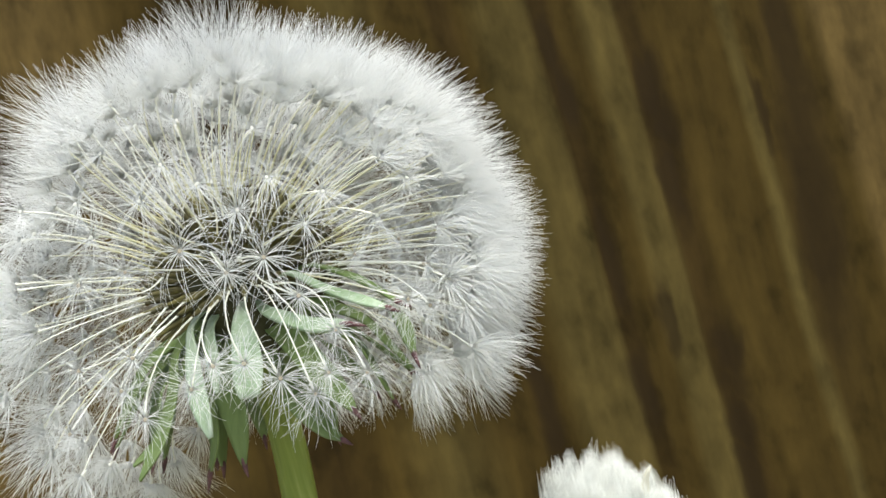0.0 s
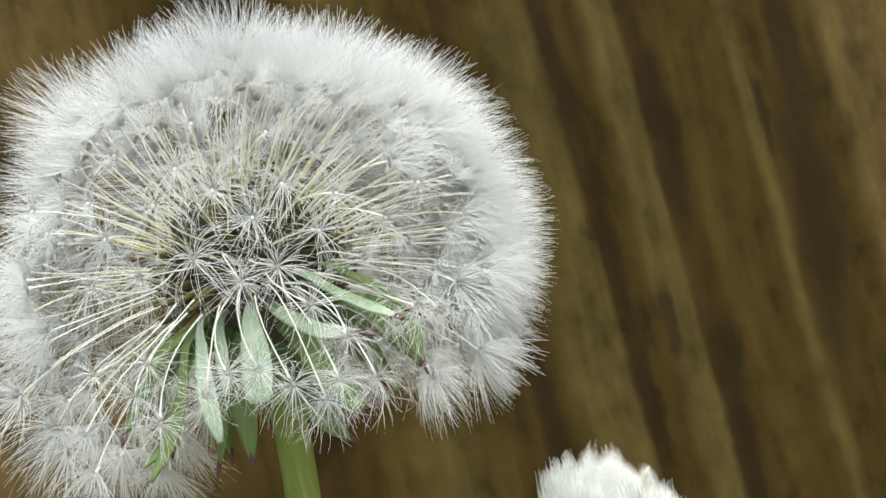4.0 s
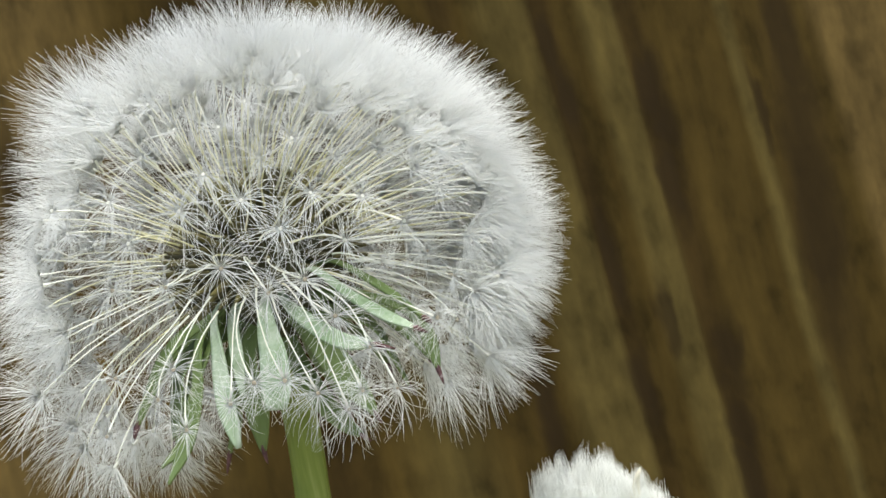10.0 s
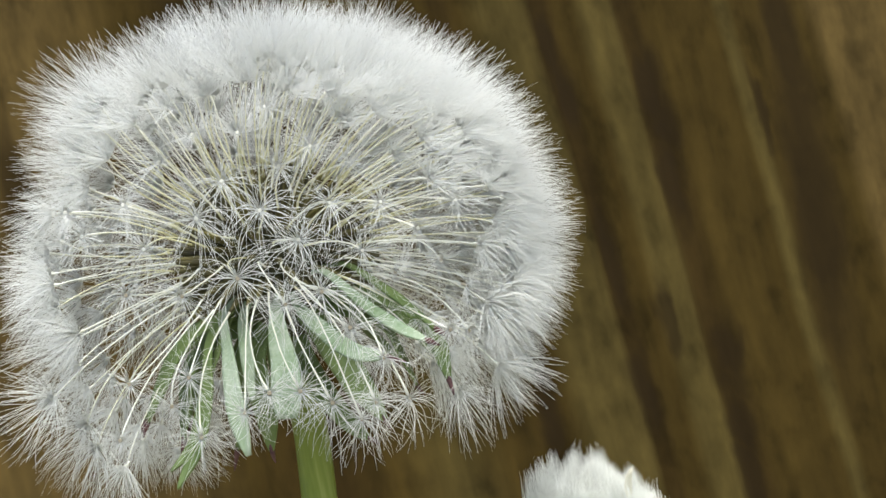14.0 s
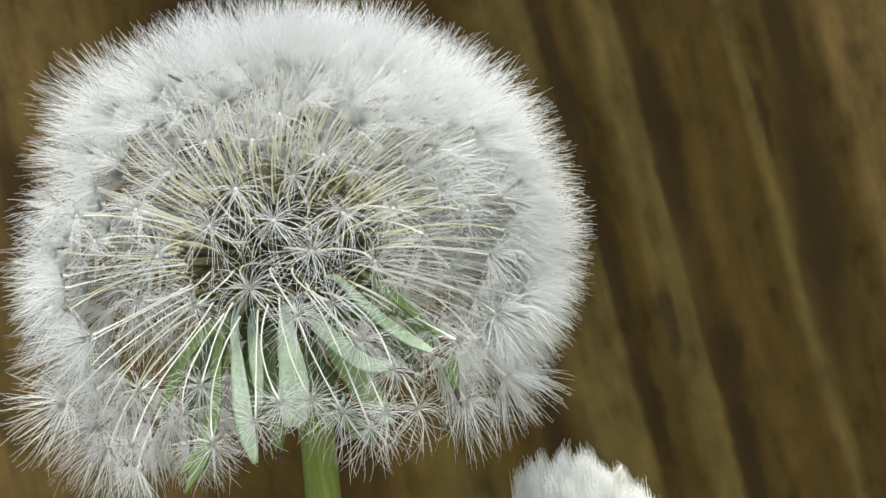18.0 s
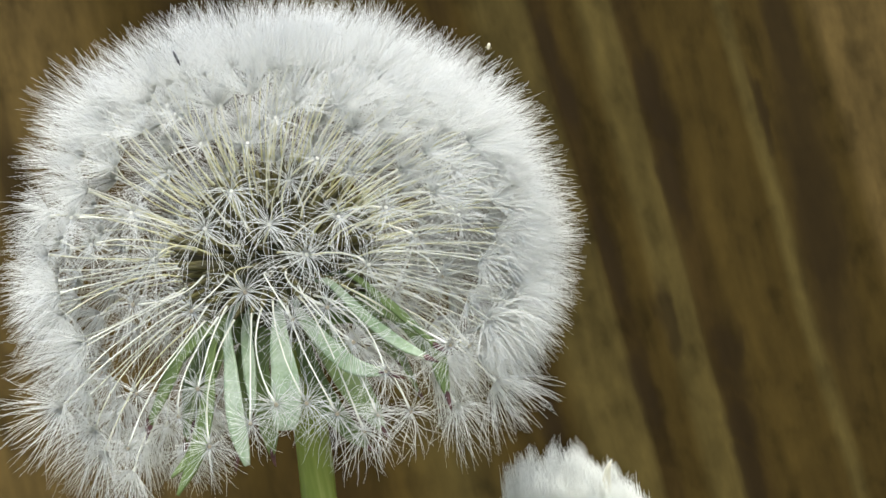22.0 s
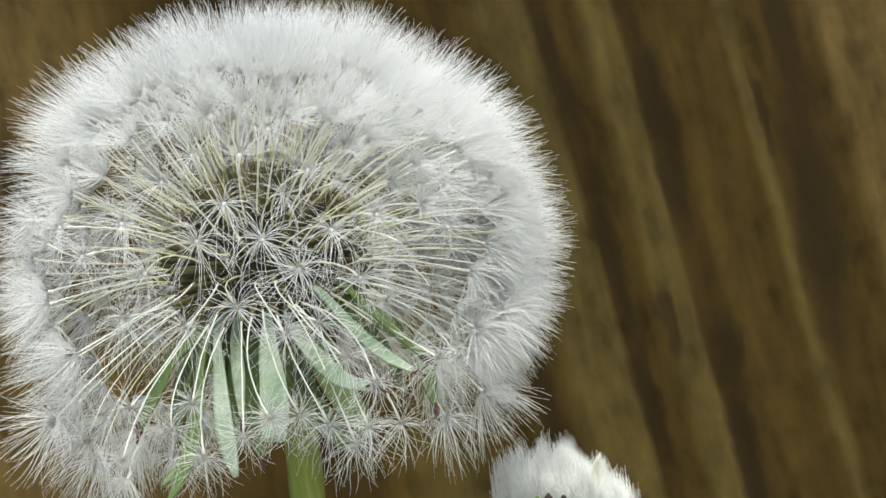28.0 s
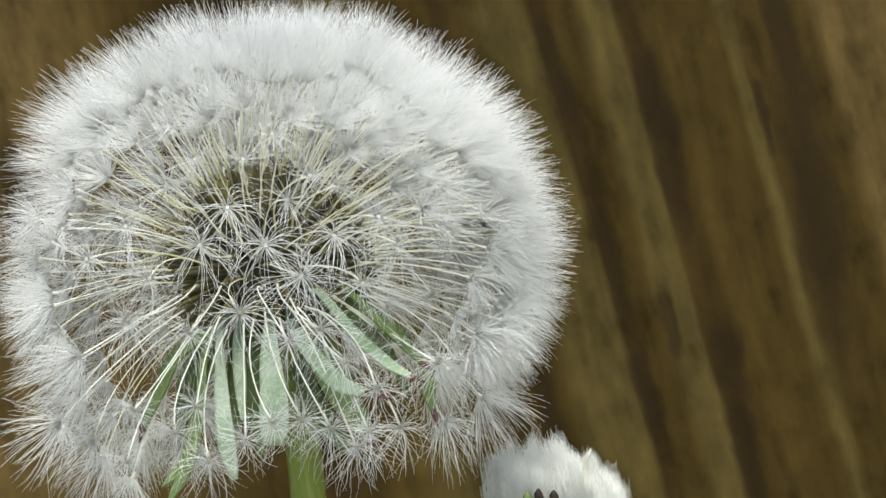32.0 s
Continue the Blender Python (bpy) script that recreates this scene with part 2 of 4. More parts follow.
def wooden_wall():
    """A weathered wooden wall, its vertical grain in low ridges."""
    bm = bmesh.new()
    xs = [-0.6 + 0.004 * k for k in range(301)]
    zs = [-0.02 + 0.03 * k for k in range(35)]
    relief = {round(p, 4): (-0.0012 if c == WOOD_DARK else 0.0008 if c == WOOD_LIGHT else 0) for p, c in GRAIN}
    ps = sorted(relief)
    hs = [relief[p] for p in ps]
    front = []
    for z in zs:
        row = []
        for x in xs:
            w = 0.006 * (noise.noise((x * 9, 3.1, z * 5)))
            y = WALL_Y - float(np.interp(x + w + SLANT * (z - 0.22), ps, hs)) - 0.0006 * noise.noise((x * 60, 0, z * 8))
            row.append(bm.verts.new((x, y, z)))
        front.append(row)
    for a, b in zip(front, front[1:]):
        for k in range(len(xs) - 1):
            bm.faces.new((a[k], a[k + 1], b[k + 1], b[k]))
    back = [bm.verts.new((x, WALL_Y + 0.03, z)) for x, z in ((xs[0], zs[0]), (xs[-1], zs[0]), (xs[-1], zs[-1]), (xs[0], zs[-1]))]
    bm.faces.new(back[::-1])
    bm.faces.new([front[-1][k] for k in range(len(xs))] + [back[2], back[3]])
    bm.faces.new([front[0][k] for k in range(len(xs) - 1, -1, -1)] + [back[0], back[1]])
    bm.faces.new([r[0] for r in front] + [back[3], back[0]])
    bm.faces.new([r[-1] for r in front[::-1]] + [back[1], back[2]])
    bmesh.ops.recalc_face_normals(bm, faces=bm.faces[:])
    tagged(part("wall_1", bm, WOOD, None), "weathered olive-brown wooden wall with vertical grain", "wall", kind="structure")


ground()
wooden_wall()

# ---------------------------------------------------------------- the open seed head
# Its own space: millimetres turned to metres, origin in the middle of the ball, x right, y away, z up.
CORE = Vector((-2.2, 1.0, 0.0)) * MM            # middle of the receptacle
BRIM = CORE + Vector((-0.2, 0, -1.2)) * MM      # middle of the ring of bracts
AXIS = Vector((-0.24, 0.14, 0.96)).normalized()
FRONT = (Vector((0, -1, 0)) - AXIS * (-AXIS.y)).normalized()
RIGHT = FRONT.cross(AXIS) * -1
if RIGHT.x < 0:
    RIGHT = -RIGHT


def reach(d):
    """How far from the middle a pappus stands in the direction d."""
    return (17.0 - 2.0 * max(0, d.z) - (2.6 if d.x < 0.2 else -1.6 if d.x < 0.5 else -2.6) * min(0, d.z) + 1.9 * max(0, -d.x) + (0.5 if d.x < 0 else 1.8) * abs(d.x) * max(0, d.z)) * MM


# seeds of the front: longitude and latitude in degrees, reach in millimetres, and how far they spread to the right and up in thirteen seconds
CROWN_SEEDS = [
    (-9.0, 56.4, 17.3, 0.02, 0.41), (-15.4, 46.2, 17.3, 0.19, 0.51), (1.5, 42.8, 17.3, 0.26, 0.60), (-25.9, 41.6, 17.3, 0.22, 0.46), (14.9, 41.5, 17.3, 0.24, 0.60),
    (50.0, 37.4, 17.3, -0.01, 0.32), (26.8, 36.7, 17.3, 0.24, 0.57), (-69.8, 35.7, 18.9, -0.13, -0.13), (16.7, 34.8, 17.1, 0.90, 0.63), (-4.1, 33.9, 18.3, 0.71, 0.90),
    (-50.7, 33.6, 17.3, 0.11, 0.16),
]
HIGH_SEEDS = [
    (-70.6, 32.1, 18.6, -0.12, -0.18), (36.9, 30.8, 14.6, 0.47, 0.23), (39.1, 29.5, 17.3, 0.21, 0.48), (-22.4, 27.6, 21.2, 0.23, 1.32), (-9.4, 26.8, 18.5, 0.58, 0.83),
    (7.4, 26.1, 17.3, 0.48, 0.70), (18.9, 26.1, 15.2, -0.04, 0.79), (-19.0, 25.3, 19.2, 0.38, 0.78), (47.0, 25.1, 17.3, 0.15, 0.37), (-56.7, 24.2, 17.3, 0.13, 0.02),
    (-0.6, 22.9, 16.2, 0.85, 0.32),
]
MIDDLE_SEEDS = [
    (38.2, 19.2, 17.3, 0.32, 0.48), (-25.5, 19.2, 19.3, 0.64, 0.64), (-11.5, 16.0, 18.5, 0.67, 0.75), (44.9, 14.0, 17.3, 0.28, 0.37), (23.6, 12.9, 17.2, 0.75, 1.56),
    (11.7, 12.8, 17.1, 0.86, 0.53), (-40.7, 12.2, 17.3, 0.44, 0.27), (-3.6, 10.7, 17.6, 0.78, 0.31), (-17.0, 8.5, 18.1, 0.57, 0.56), (-43.0, 8.3, 21.1, 0.00, 0.64),
    (34.5, 7.5, 16.5, -0.52, 1.13), (4.8, 4.6, 17.1, 0.76, 0.28), (-45.0, 4.4, 19.3, 0.73, 0.17), (61.9, 4.2, 15.6, 0.18, -0.15), (20.3, 2.4, 15.9, 0.75, 0.33),
    (-32.8, 2.2, 17.1, 0.72, 0.07),
]
WAIST_SEEDS = [
    (48.7, -0.1, 14.5, 0.12, -0.09), (-71.0, -3.7, 19.0, 0.17, -0.45), (-8.5, -4.0, 17.2, 0.66, 0.18), (45.7, -5.1, 10.6, 0.35, -0.51), (-66.3, -6.1, 19.0, -0.36, -0.50),
    (72.1, -6.4, 17.3, -0.06, -0.34), (54.7, -6.6, 15.8, 0.01, 0.02), (9.9, -6.7, 17.3, 0.68, 0.13), (-22.5, -8.2, 17.0, 0.81, -0.16), (-38.0, -8.2, 17.4, 0.50, 0.11),
    (1.8, -10.0, 16.7, 0.81, 0.02), (57.2, -10.1, 17.3, 0.21, -0.07), (-70.0, -11.4, 19.0, 0.26, -0.51), (41.0, -15.1, 18.2, 0.17, 0.19), (17.1, -15.4, 16.8, 0.53, 0.10),
    (42.1, -15.9, 15.1, 0.26, -0.28), (-56.8, -16.7, 18.7, 0.40, -0.30), (51.4, -16.8, 17.3, 0.32, -0.05),
]
HEM_SEEDS = [
    (-68.9, -19.7, 19.0, 0.33, -0.59), (25.2, -21.9, 17.7, 0.47, 0.30), (-69.6, -25.1, 19.0, 0.26, -0.70), (-36.9, -26.3, 19.2, 0.75, 0.05), (73.3, -26.4, 17.9, -0.00, -0.60),
    (-22.7, -26.5, 17.8, 0.91, 0.04), (-58.7, -27.1, 21.9, 0.79, -0.41), (5.3, -28.3, 18.3, 0.87, 0.20), (-1.8, -28.3, 18.5, 0.85, 0.21), (23.0, -29.6, 19.2, 0.53, 0.25),
    (52.5, -31.6, 18.2, 0.33, -0.28),
]
LOWEST_SEEDS = [
    (34.4, -31.6, 18.2, 0.56, -0.03), (13.4, -32.0, 18.1, 0.78, 0.28), (-7.8, -32.3, 19.0, 0.71, 0.27), (-29.6, -33.4, 18.3, 0.66, -0.12), (-18.3, -36.0, 20.2, 1.00, 0.40),
    (21.7, -36.1, 18.4, 0.66, -0.01), (-67.7, -36.7, 20.7, 0.30, -0.82), (-42.9, -37.1, 20.9, 0.94, 0.17), (-66.2, -41.5, 21.2, 0.32, -0.86), (-64.2, -48.4, 20.8, 0.32, -0.93),
]


def way(lon, lat):
    lon, lat = radians(lon), radians(lat)
    return Vector((math.sin(lon) * math.cos(lat), -math.cos(lon) * math.cos(lat), math.sin(lat)))


def opening(p):
    """How the head opens: the spread in millimetres of a pappus at p in thirteen seconds."""
    front = max(-p.y / MM, 6)
    return Vector((-0.35 + 0.062 * front - 0.016 * p.z / MM, 0, -0.66 + 0.082 * max(front, 8) + 0.03 * p.z / MM))


def seed_ways(rng):
    """The direction of every seed, its reach and its spread; the listed ones first, then all the rest of the ball."""
    found = [(way(a, b), r * MM, Vector((vx, 0, vz))) for a, b, r, vx, vz in CROWN_SEEDS + HIGH_SEEDS + MIDDLE_SEEDS + WAIST_SEEDS + HEM_SEEDS + LOWEST_SEEDS]
    ways = [f[0] for f in found]
    listed = len(ways)
    n = 520
    for k in range(n):
        z = 1 - 2 * (k + 0.5) / n
        f = k * 2.399963
        d = Vector((math.sqrt(1 - z * z) * math.cos(f), math.sqrt(1 - z * z) * math.sin(f), z))
        d = Vector(basis(AXIS).to_3x3() @ d)
        d = (d + Vector([rng.gauss(0, 0.035) for _ in range(3)])).normalized()
        polar = math.degrees(d.angle(AXIS))
        if polar > (108 if d.y < -0.25 and -0.45 < d.x < 0.42 else 142 if d.y > 0.15 else 126 if d.x < 0 and d.y > -0.1 else 130 if d.x > 0.2 and d.y > -0.5 else 122) + rng.uniform(-6, 6):
            continue
        if d.z < (-0.52 if d.x < 0.2 else -0.6) and d.x > -0.4:
            continue
        if d.z < -0.2 and d.x < -0.1 and d.y < 0.1 and rng.random() < 0.6:
            continue
        if d.y < -0.5 and d.z < -0.02 and 0.15 < d.x < 0.68:
            continue
        if d.z < -0.18 and d.x > 0.72 and d.y < 0.3 and (k * 7919) % 100 < 38:
            continue
        near = min(math.degrees(d.angle(w)) for w in ways)
        if near < (15 if d.y < -0.78 else 8.5 if d.x > 0.45 and d.z > -0.05 and d.y < -0.1 else 12.5 if d.y < -0.5 else 9.5 if d.y < -0.25 else 6.5 if d.y < 0.35 else 7):
            continue
        ways.append(d)
    # a second, finer round closes the gaps that are left in the upper front, at the sides and behind
    for k in range(1600):
        z = 1 - 2 * (k + 0.5) / 1600
        d = Vector((math.sqrt(1 - z * z) * math.cos(k * 2.399963), math.sqrt(1 - z * z) * math.sin(k * 2.399963), z))
        if d.z < (-0.02 if d.y < 0.1 else -0.6) or d.z > 0.8 or (d.y < -0.4 and d.z < 0.12) or d.y > 0.4:
            continue
        if min(math.degrees(d.angle(w)) for w in ways) > (13.0 if d.y < -0.4 else 9.0 if d.y < -0.2 else 7.2):
            ways.append(d)
    return found + [(d, None, None) for d in ways[listed:]]


def pappus(name, rng, hairs=90, wide=30, length=5.2, spread=40, sag=0.7, thick=1.0, curl=0.13, base=1.0, foot=24, steps=7):
    """A parachute of fine bristles round its hub: they leave foot degrees and more from the axis and end wide; z outwards, y up."""
    paths, radii = [], []
    for k in range(hairs):
        f = 2.399963 * k + rng.uniform(-0.25, 0.25)
        q = math.sqrt((k + 0.5) / hairs)
        end = radians(wide * (0.55 + 0.45 * q if foot > 50 else q) + rng.gauss(0, 11))
        start = radians(foot + spread * q + rng.gauss(0, 6))
        ln = length * rng.uniform(0.72, 1.08)
        side = rng.gauss(0, 2.6 * curl)
        wave, ph = rng.uniform(0, curl), rng.uniform(0, 6.3)
        r, z = (0.13 + 0.04 * q, 0.07 - 0.10 * q) if foot > 50 else (0.05 + 0.11 * base * q, 0.09 - 0.06 * q)
        hook = rng.gauss(0, 0.35) * curl
        pts = []
        for i in range(steps + 1):
            s = i / steps
            if i:
                a = end + (start - end) * (1 - s) ** 1.6
                r += ln / steps * math.sin(a)
                z += ln / steps * math.cos(a)
            g = f + side * s + wave * math.sin(5 * s + ph) + hook * s ** 4
            drop = sag * s * s
            pts.append((r * math.cos(g) * MM, (r * math.sin(g) - drop) * MM, z * MM))
        paths.append(pts)
        w = thick * rng.uniform(0.8, 1.2)
        radii.append([w * MM * (0.019 - 0.013 * (i / steps) ** 1.6) for i in range(steps + 1)])
    me = tubes(name, paths, radii)
    me.materials.append(HAIR)
    return me


def bent(a, b, c, n, rng=None, wave=0.0):
    """Points of a curve from a to c that leaves towards b."""
    out = []
    for i in range(n):
        s = i / (n - 1)
        p = a * (1 - s) ** 2 + b * (2 * s * (1 - s)) + c * s * s
        if rng and 0 < i < n - 1:
            p = p + Vector([rng.gauss(0, wave) for _ in range(3)])
        out.append(p)
    return out


DARK_HUB = mottled("pappus_eye", [(0.3, (0.40, 0.35, 0.27)), (0.7, (0.54, 0.48, 0.38))], 3000, 0.7, 0.2, 0, (1, 1, 1), 0.1)
ACHENE_MESH = lathe("seed", [(r * MM, z * 1.2 * MM) for r, z in ((0.09, -1.9), (0.17, -1.3), (0.27, -0.2), (0.29, 0.6), (0.22, 1.3), (0.15, 1.8), (0.09, 2.2))], 8)
EYE_MESH, HUB_MESH = [lathe("hub", [(r * MM, z * MM) for r, z in ((0.06, -0.55), (0.11, -0.28), (0.17, -0.06), (0.18, 0.07), (0.15, 0.13), (0.07, 0.10))], 10) for _ in range(2)]


def blade(parent, name, points, width, mat, label, low=0.5, full=0.7, blunt=1.6, end=0.15, tip=(), cup=0.12):
    """A folded-back bract along a smooth line: low, its width at the foot; full, where it is widest; end, the width left at the tip."""
    knots = [Vector(p) * MM for p in points]
    ends = [knots[0] * 2 - knots[1]] + knots + [knots[-1] * 2 - knots[-2]]
    line = []
    for p0, p1, p2, p3 in zip(ends, ends[1:], ends[2:], ends[3:]):
        for i in range(6):
            u = i / 6
            line.append((p1 * 2 + (p2 - p0) * u + (p0 * 2 - p1 * 5 + p2 * 4 - p3) * u * u + (p1 * 3 - p0 - p2 * 3 + p3) * u ** 3) / 2)
    line.append(knots[-1])
    n = len(line)
    bm = bmesh.new()
    up, down = [], []
    for i, p in enumerate(line):
        s = i / (n - 1)
        d = (line[min(i + 1, n - 1)] - line[max(i - 1, 0)]).normalized()
        out = p - BRIM - AXIS * (p - BRIM).dot(AXIS) + FRONT * 4 * MM
        side = d.cross(out).normalized()
        nrm = side.cross(d).normalized()
        w = low + (1 - low) * (3 * (s / full) ** 2 - 2 * (s / full) ** 3) if s < full else 1 - (1 - end) * ((s - full) / (1 - full)) ** blunt
        w *= width * MM * 0.5 * (1 + 0.05 * math.sin(9 * s + points[0][0]))
        rowu, rowd = [], []
        for k in range(7):
            v = (k - 3) / 3
            q = p + side * (v * w) + nrm * (cup * v * v * w)
            rib = 0.06 * MM * (abs(math.sin(v * 4.7)) - 0.5) * (1 - 0.6 * s)
            rowu.append(bm.verts.new(q + nrm * (0.10 * MM + rib)))
            rowd.append(bm.verts.new(q - nrm * 0.10 * MM))
        up.append(rowu)
        down.append(rowd)
    for i in range(n - 1):
        for k in range(6):
            bm.faces.new((up[i][k], up[i][k + 1], up[i + 1][k + 1], up[i + 1][k]))
            bm.faces.new((down[i][k], down[i + 1][k], down[i + 1][k + 1], down[i][k + 1]))
        bm.faces.new((up[i][0], up[i + 1][0], down[i + 1][0], down[i][0]))
        bm.faces.new((up[i][6], down[i][6], down[i + 1][6], up[i + 1][6]))
    bm.faces.new(up[0][::-1] + down[0])
    bm.faces.new(up[-1] + down[-1][::-1])
    bmesh.ops.recalc_face_normals(bm, faces=bm.faces[:])
    ob = part(name, bm, mat, parent, label)
    if tip:
        last = line[-1] + Vector(tip) * MM
        curve = bent(line[-2], line[-1] + (line[-1] - line[-2]) * 0.6, last, 6)
        part("bract_tip", tubes("bract_tip", [curve], [[end * width * MM * 0.4, 0.22 * MM, 0.21 * MM, 0.16 * MM, 0.11 * MM, 0.04 * MM]], 7), TIP, ob, "dry dark purple tip")
    return ob


def back_bract(parent, name, az, droop, length, width, low, label):
    """A bract on the far side of the head, bent down to droop degrees from the axis."""
    out = FRONT * math.cos(radians(az)) + RIGHT * math.sin(radians(az))
    p = (BRIM - AXIS * (2.6 + low) * MM + out * 3.2 * MM) / MM
    points = [tuple(p)]
    for a in (100, (100 + droop) / 2, droop, droop):
        p = p + (out * math.sin(radians(a)) + AXIS * math.cos(radians(a))) * (length / 4)
        points.append(tuple(p))
    blade(parent, name, points, width, BRACT_GREEN, label, tip=tuple(-AXIS * 0.9 + out * 0.4))


def seed_head():
    rng = random.Random(5)
    top = tagged(new("dandelion_clock"), "ripe white dandelion seed head on a green stem", "flower")
    stars = [pappus("pappus", random.Random(60 + k), hairs=56, thick=1.05, curl=0.14, wide=(86, 80, 92, 76)[k], length=(3.0, 3.3, 2.8, 3.2)[k], spread=26, sag=(0.3, 0.6, 0.2, 0.8)[k], foot=66) for k in range(4)]
    dense = [pappus("pappus", random.Random(80 + k), hairs=190, thick=0.95, base=2.4, wide=(30, 38, 44, 26)[k], length=(5.4, 5.2, 5.6, 5.3)[k], steps=5) for k in range(4)]
    kinds = [pappus("pappus", random.Random(20 + k), hairs=54, thick=1.14, curl=0.18, sag=(0.9, 1.8, 1.3)[k % 3], wide=(84, 74, 90, 68, 80, 72)[k % 6], length=(3.7, 3.4, 4.0, 3.6)[k % 4], spread=28, foot=58) for k in range(10)]
    upper = [pappus("pappus", random.Random(40 + k), hairs=62, thick=1.0, base=1.6, sag=(0.6, 1.2)[k % 2], wide=(46, 56, 40, 50, 60)[k % 5], length=(4.6, 4.2, 4.8)[k % 3], spread=44) for k in range(6)]
    full = [pappus("pappus", random.Random(50 + k), hairs=104, thick=1.18, base=1.6, sag=(0.6, 1.2)[k % 2], wide=(46, 56, 40, 50)[k], length=(4.6, 4.2, 4.8, 4.4)[k], spread=44) for k in range(4)]
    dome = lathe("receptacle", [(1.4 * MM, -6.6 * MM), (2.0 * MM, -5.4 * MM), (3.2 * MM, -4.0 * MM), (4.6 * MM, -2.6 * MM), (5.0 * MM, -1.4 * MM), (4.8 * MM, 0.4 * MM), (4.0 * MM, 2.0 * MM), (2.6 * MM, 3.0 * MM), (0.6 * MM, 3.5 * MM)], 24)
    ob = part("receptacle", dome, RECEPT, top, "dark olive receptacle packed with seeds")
    ob.matrix_basis = Matrix.Translation(CORE) @ basis(AXIS)
    for d, far, spread in seed_ways(rng):
        tip = d * (far if far else reach(d) + (rng.gauss(0, 0.35) if abs(d.x) < 0.5 or d.y > 0.2 or d.z > 0.35 else -abs(rng.gauss(0, 1.3)) + 0.4) * MM)
        polar = d.angle(AXIS)
        # seat on the receptacle: the lower seeds crowd at the rim
        seat_a = min(polar * 0.90, radians(116 + rng.uniform(-8, 4)))
        flat = (d - AXIS * d.dot(AXIS))
        flat.normalize()
        seat_d = AXIS * math.cos(seat_a) + flat * math.sin(seat_a)
        seat = CORE + (AXIS * (5.4 * math.cos(seat_a)) + flat * (5.7 * math.sin(seat_a))) * MM - AXIS * 0.6 * MM
        lie = (seat_d * 1.2 + (tip - seat).normalized()).normalized()
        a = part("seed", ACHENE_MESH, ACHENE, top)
        m = Matrix.Translation(seat) @ basis(lie, (0.3, 0.2, 1))
        a.matrix_basis = m
        swell = Vector() if spread else d * max(min(1, max(0, d.z - 0.1) * 1.6) * (0.3 if d.x > 0.3 else 1), min(1, max(0, -d.x - 0.35) * 1.8))
        seeds.append((a, m, seat, tip, spread if spread else opening(tip), swell))
        inv = m.inverted()
        start = seat + lie * 2.3 * MM
        mid = start + lie * (tip - start).length * 0.5 + Vector([rng.gauss(0, 1.0 if d.z < 0.1 else 0.8) for _ in range(3)]) * MM
        pts = bent(start, mid, tip, 9, rng, 0.015 * MM)
        stout = 1.45 if d.z < -0.08 and d.y < -0.4 else (1.25 + 0.55 * (d.x * 91.7 % 1)) if d.z > 0 and d.y < 0.3 else 1.2
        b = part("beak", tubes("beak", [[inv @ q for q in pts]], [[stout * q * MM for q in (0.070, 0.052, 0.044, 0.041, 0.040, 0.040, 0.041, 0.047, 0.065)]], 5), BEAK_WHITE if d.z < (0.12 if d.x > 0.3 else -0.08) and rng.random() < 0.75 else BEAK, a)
        out = ((tip - pts[-3]).normalized() + d * 0.8 + Vector([rng.gauss(0, 0.36 if d.z < -0.15 and d.x > 0.4 else 0.40 if d.x > 0.5 else 0.13 if d.y < -0.75 else 0.26) for _ in range(3)])).normalized()
        if d.z < -0.15 and d.y < -0.3:
            out = (out + Vector((0.2 * d.x, -2.0, 0.1)) * min(1, -d.z * 2.2)).normalized()
        elif d.y < -0.6 and d.z < 0.35:
            out = (out + Vector((0, -0.5, 0))).normalized()
        star = d.y < -0.55 and d.z < 0.3
        size = 1.1 if d.z < -0.1 and d.x > 0.78 else 0.85 if d.z < -0.3 and d.x > 0.2 else 0.9 if d.y < -0.38 and 0.3 < d.z < 0.62 else 1
        pm = inv @ Matrix.Translation(tip) @ basis(out, (0, -0.15, 1)) @ pose(0, 0, 0, 0, 0, rng.gauss(0, 25 if d.y < -0.6 else 55)) @ Matrix.Scale(rng.uniform(0.92, 1.06) * size, 4)
        if d.y < -0.55 and ((d.z < -0.3 and d.x < 0.24) or (-0.3 <= d.z < -0.1 and 0 < d.x < 0.62)):
            pick = stars
        elif d.z > 0.56 or (d.y > -0.2 and (d.z > -0.15 or d.x > 0.8)):
            pick = dense if d.x > -0.3 or d.z > 0.3 else full if d.y > 0.1 else upper
        else:
            pick = kinds if star else upper if -0.6 < d.x < 0.42 and d.y < -0.45 else full
        p = tagged(part("pappus", pick[rng.randrange(len(pick))], None, a), kind="stuff")
        p.matrix_basis = pm
        eye = star and d.z < 0.03
        h = part("hub", EYE_MESH if eye else HUB_MESH, DARK_HUB if eye else HUB, a)
        h.matrix_basis = pm @ Matrix.Scale(0.78 if star else 0.9, 4)
    # inner bracts, folded back: two spoons and a narrow one over the stem, three swept aside
    pale, green = "pale grey-green folded bract", "fresh green outer bract"
    blade(top, "bract", [(-1.5, -2.5, -2.4), (-1.5, -4.5, -3.4), (-0.8, -8.5, -5.5), (0.1, -12.0, -7.6), (0.4, -13.2, -10.9)], 2.1, BRACT_PALE, pale, 0.12, 0.84, 2.4, 0.6)
    blade(top, "bract", [(-4.6, -2.0, -2.8), (-5.4, -4.0, -4.5), (-4.4, -8.5, -7.1), (-3.3, -12.0, -10.4), (-2.2, -13.5, -13.4)], 1.3, BRACT_PALE, pale, 0.25, 0.78, 2.0, 0.3)
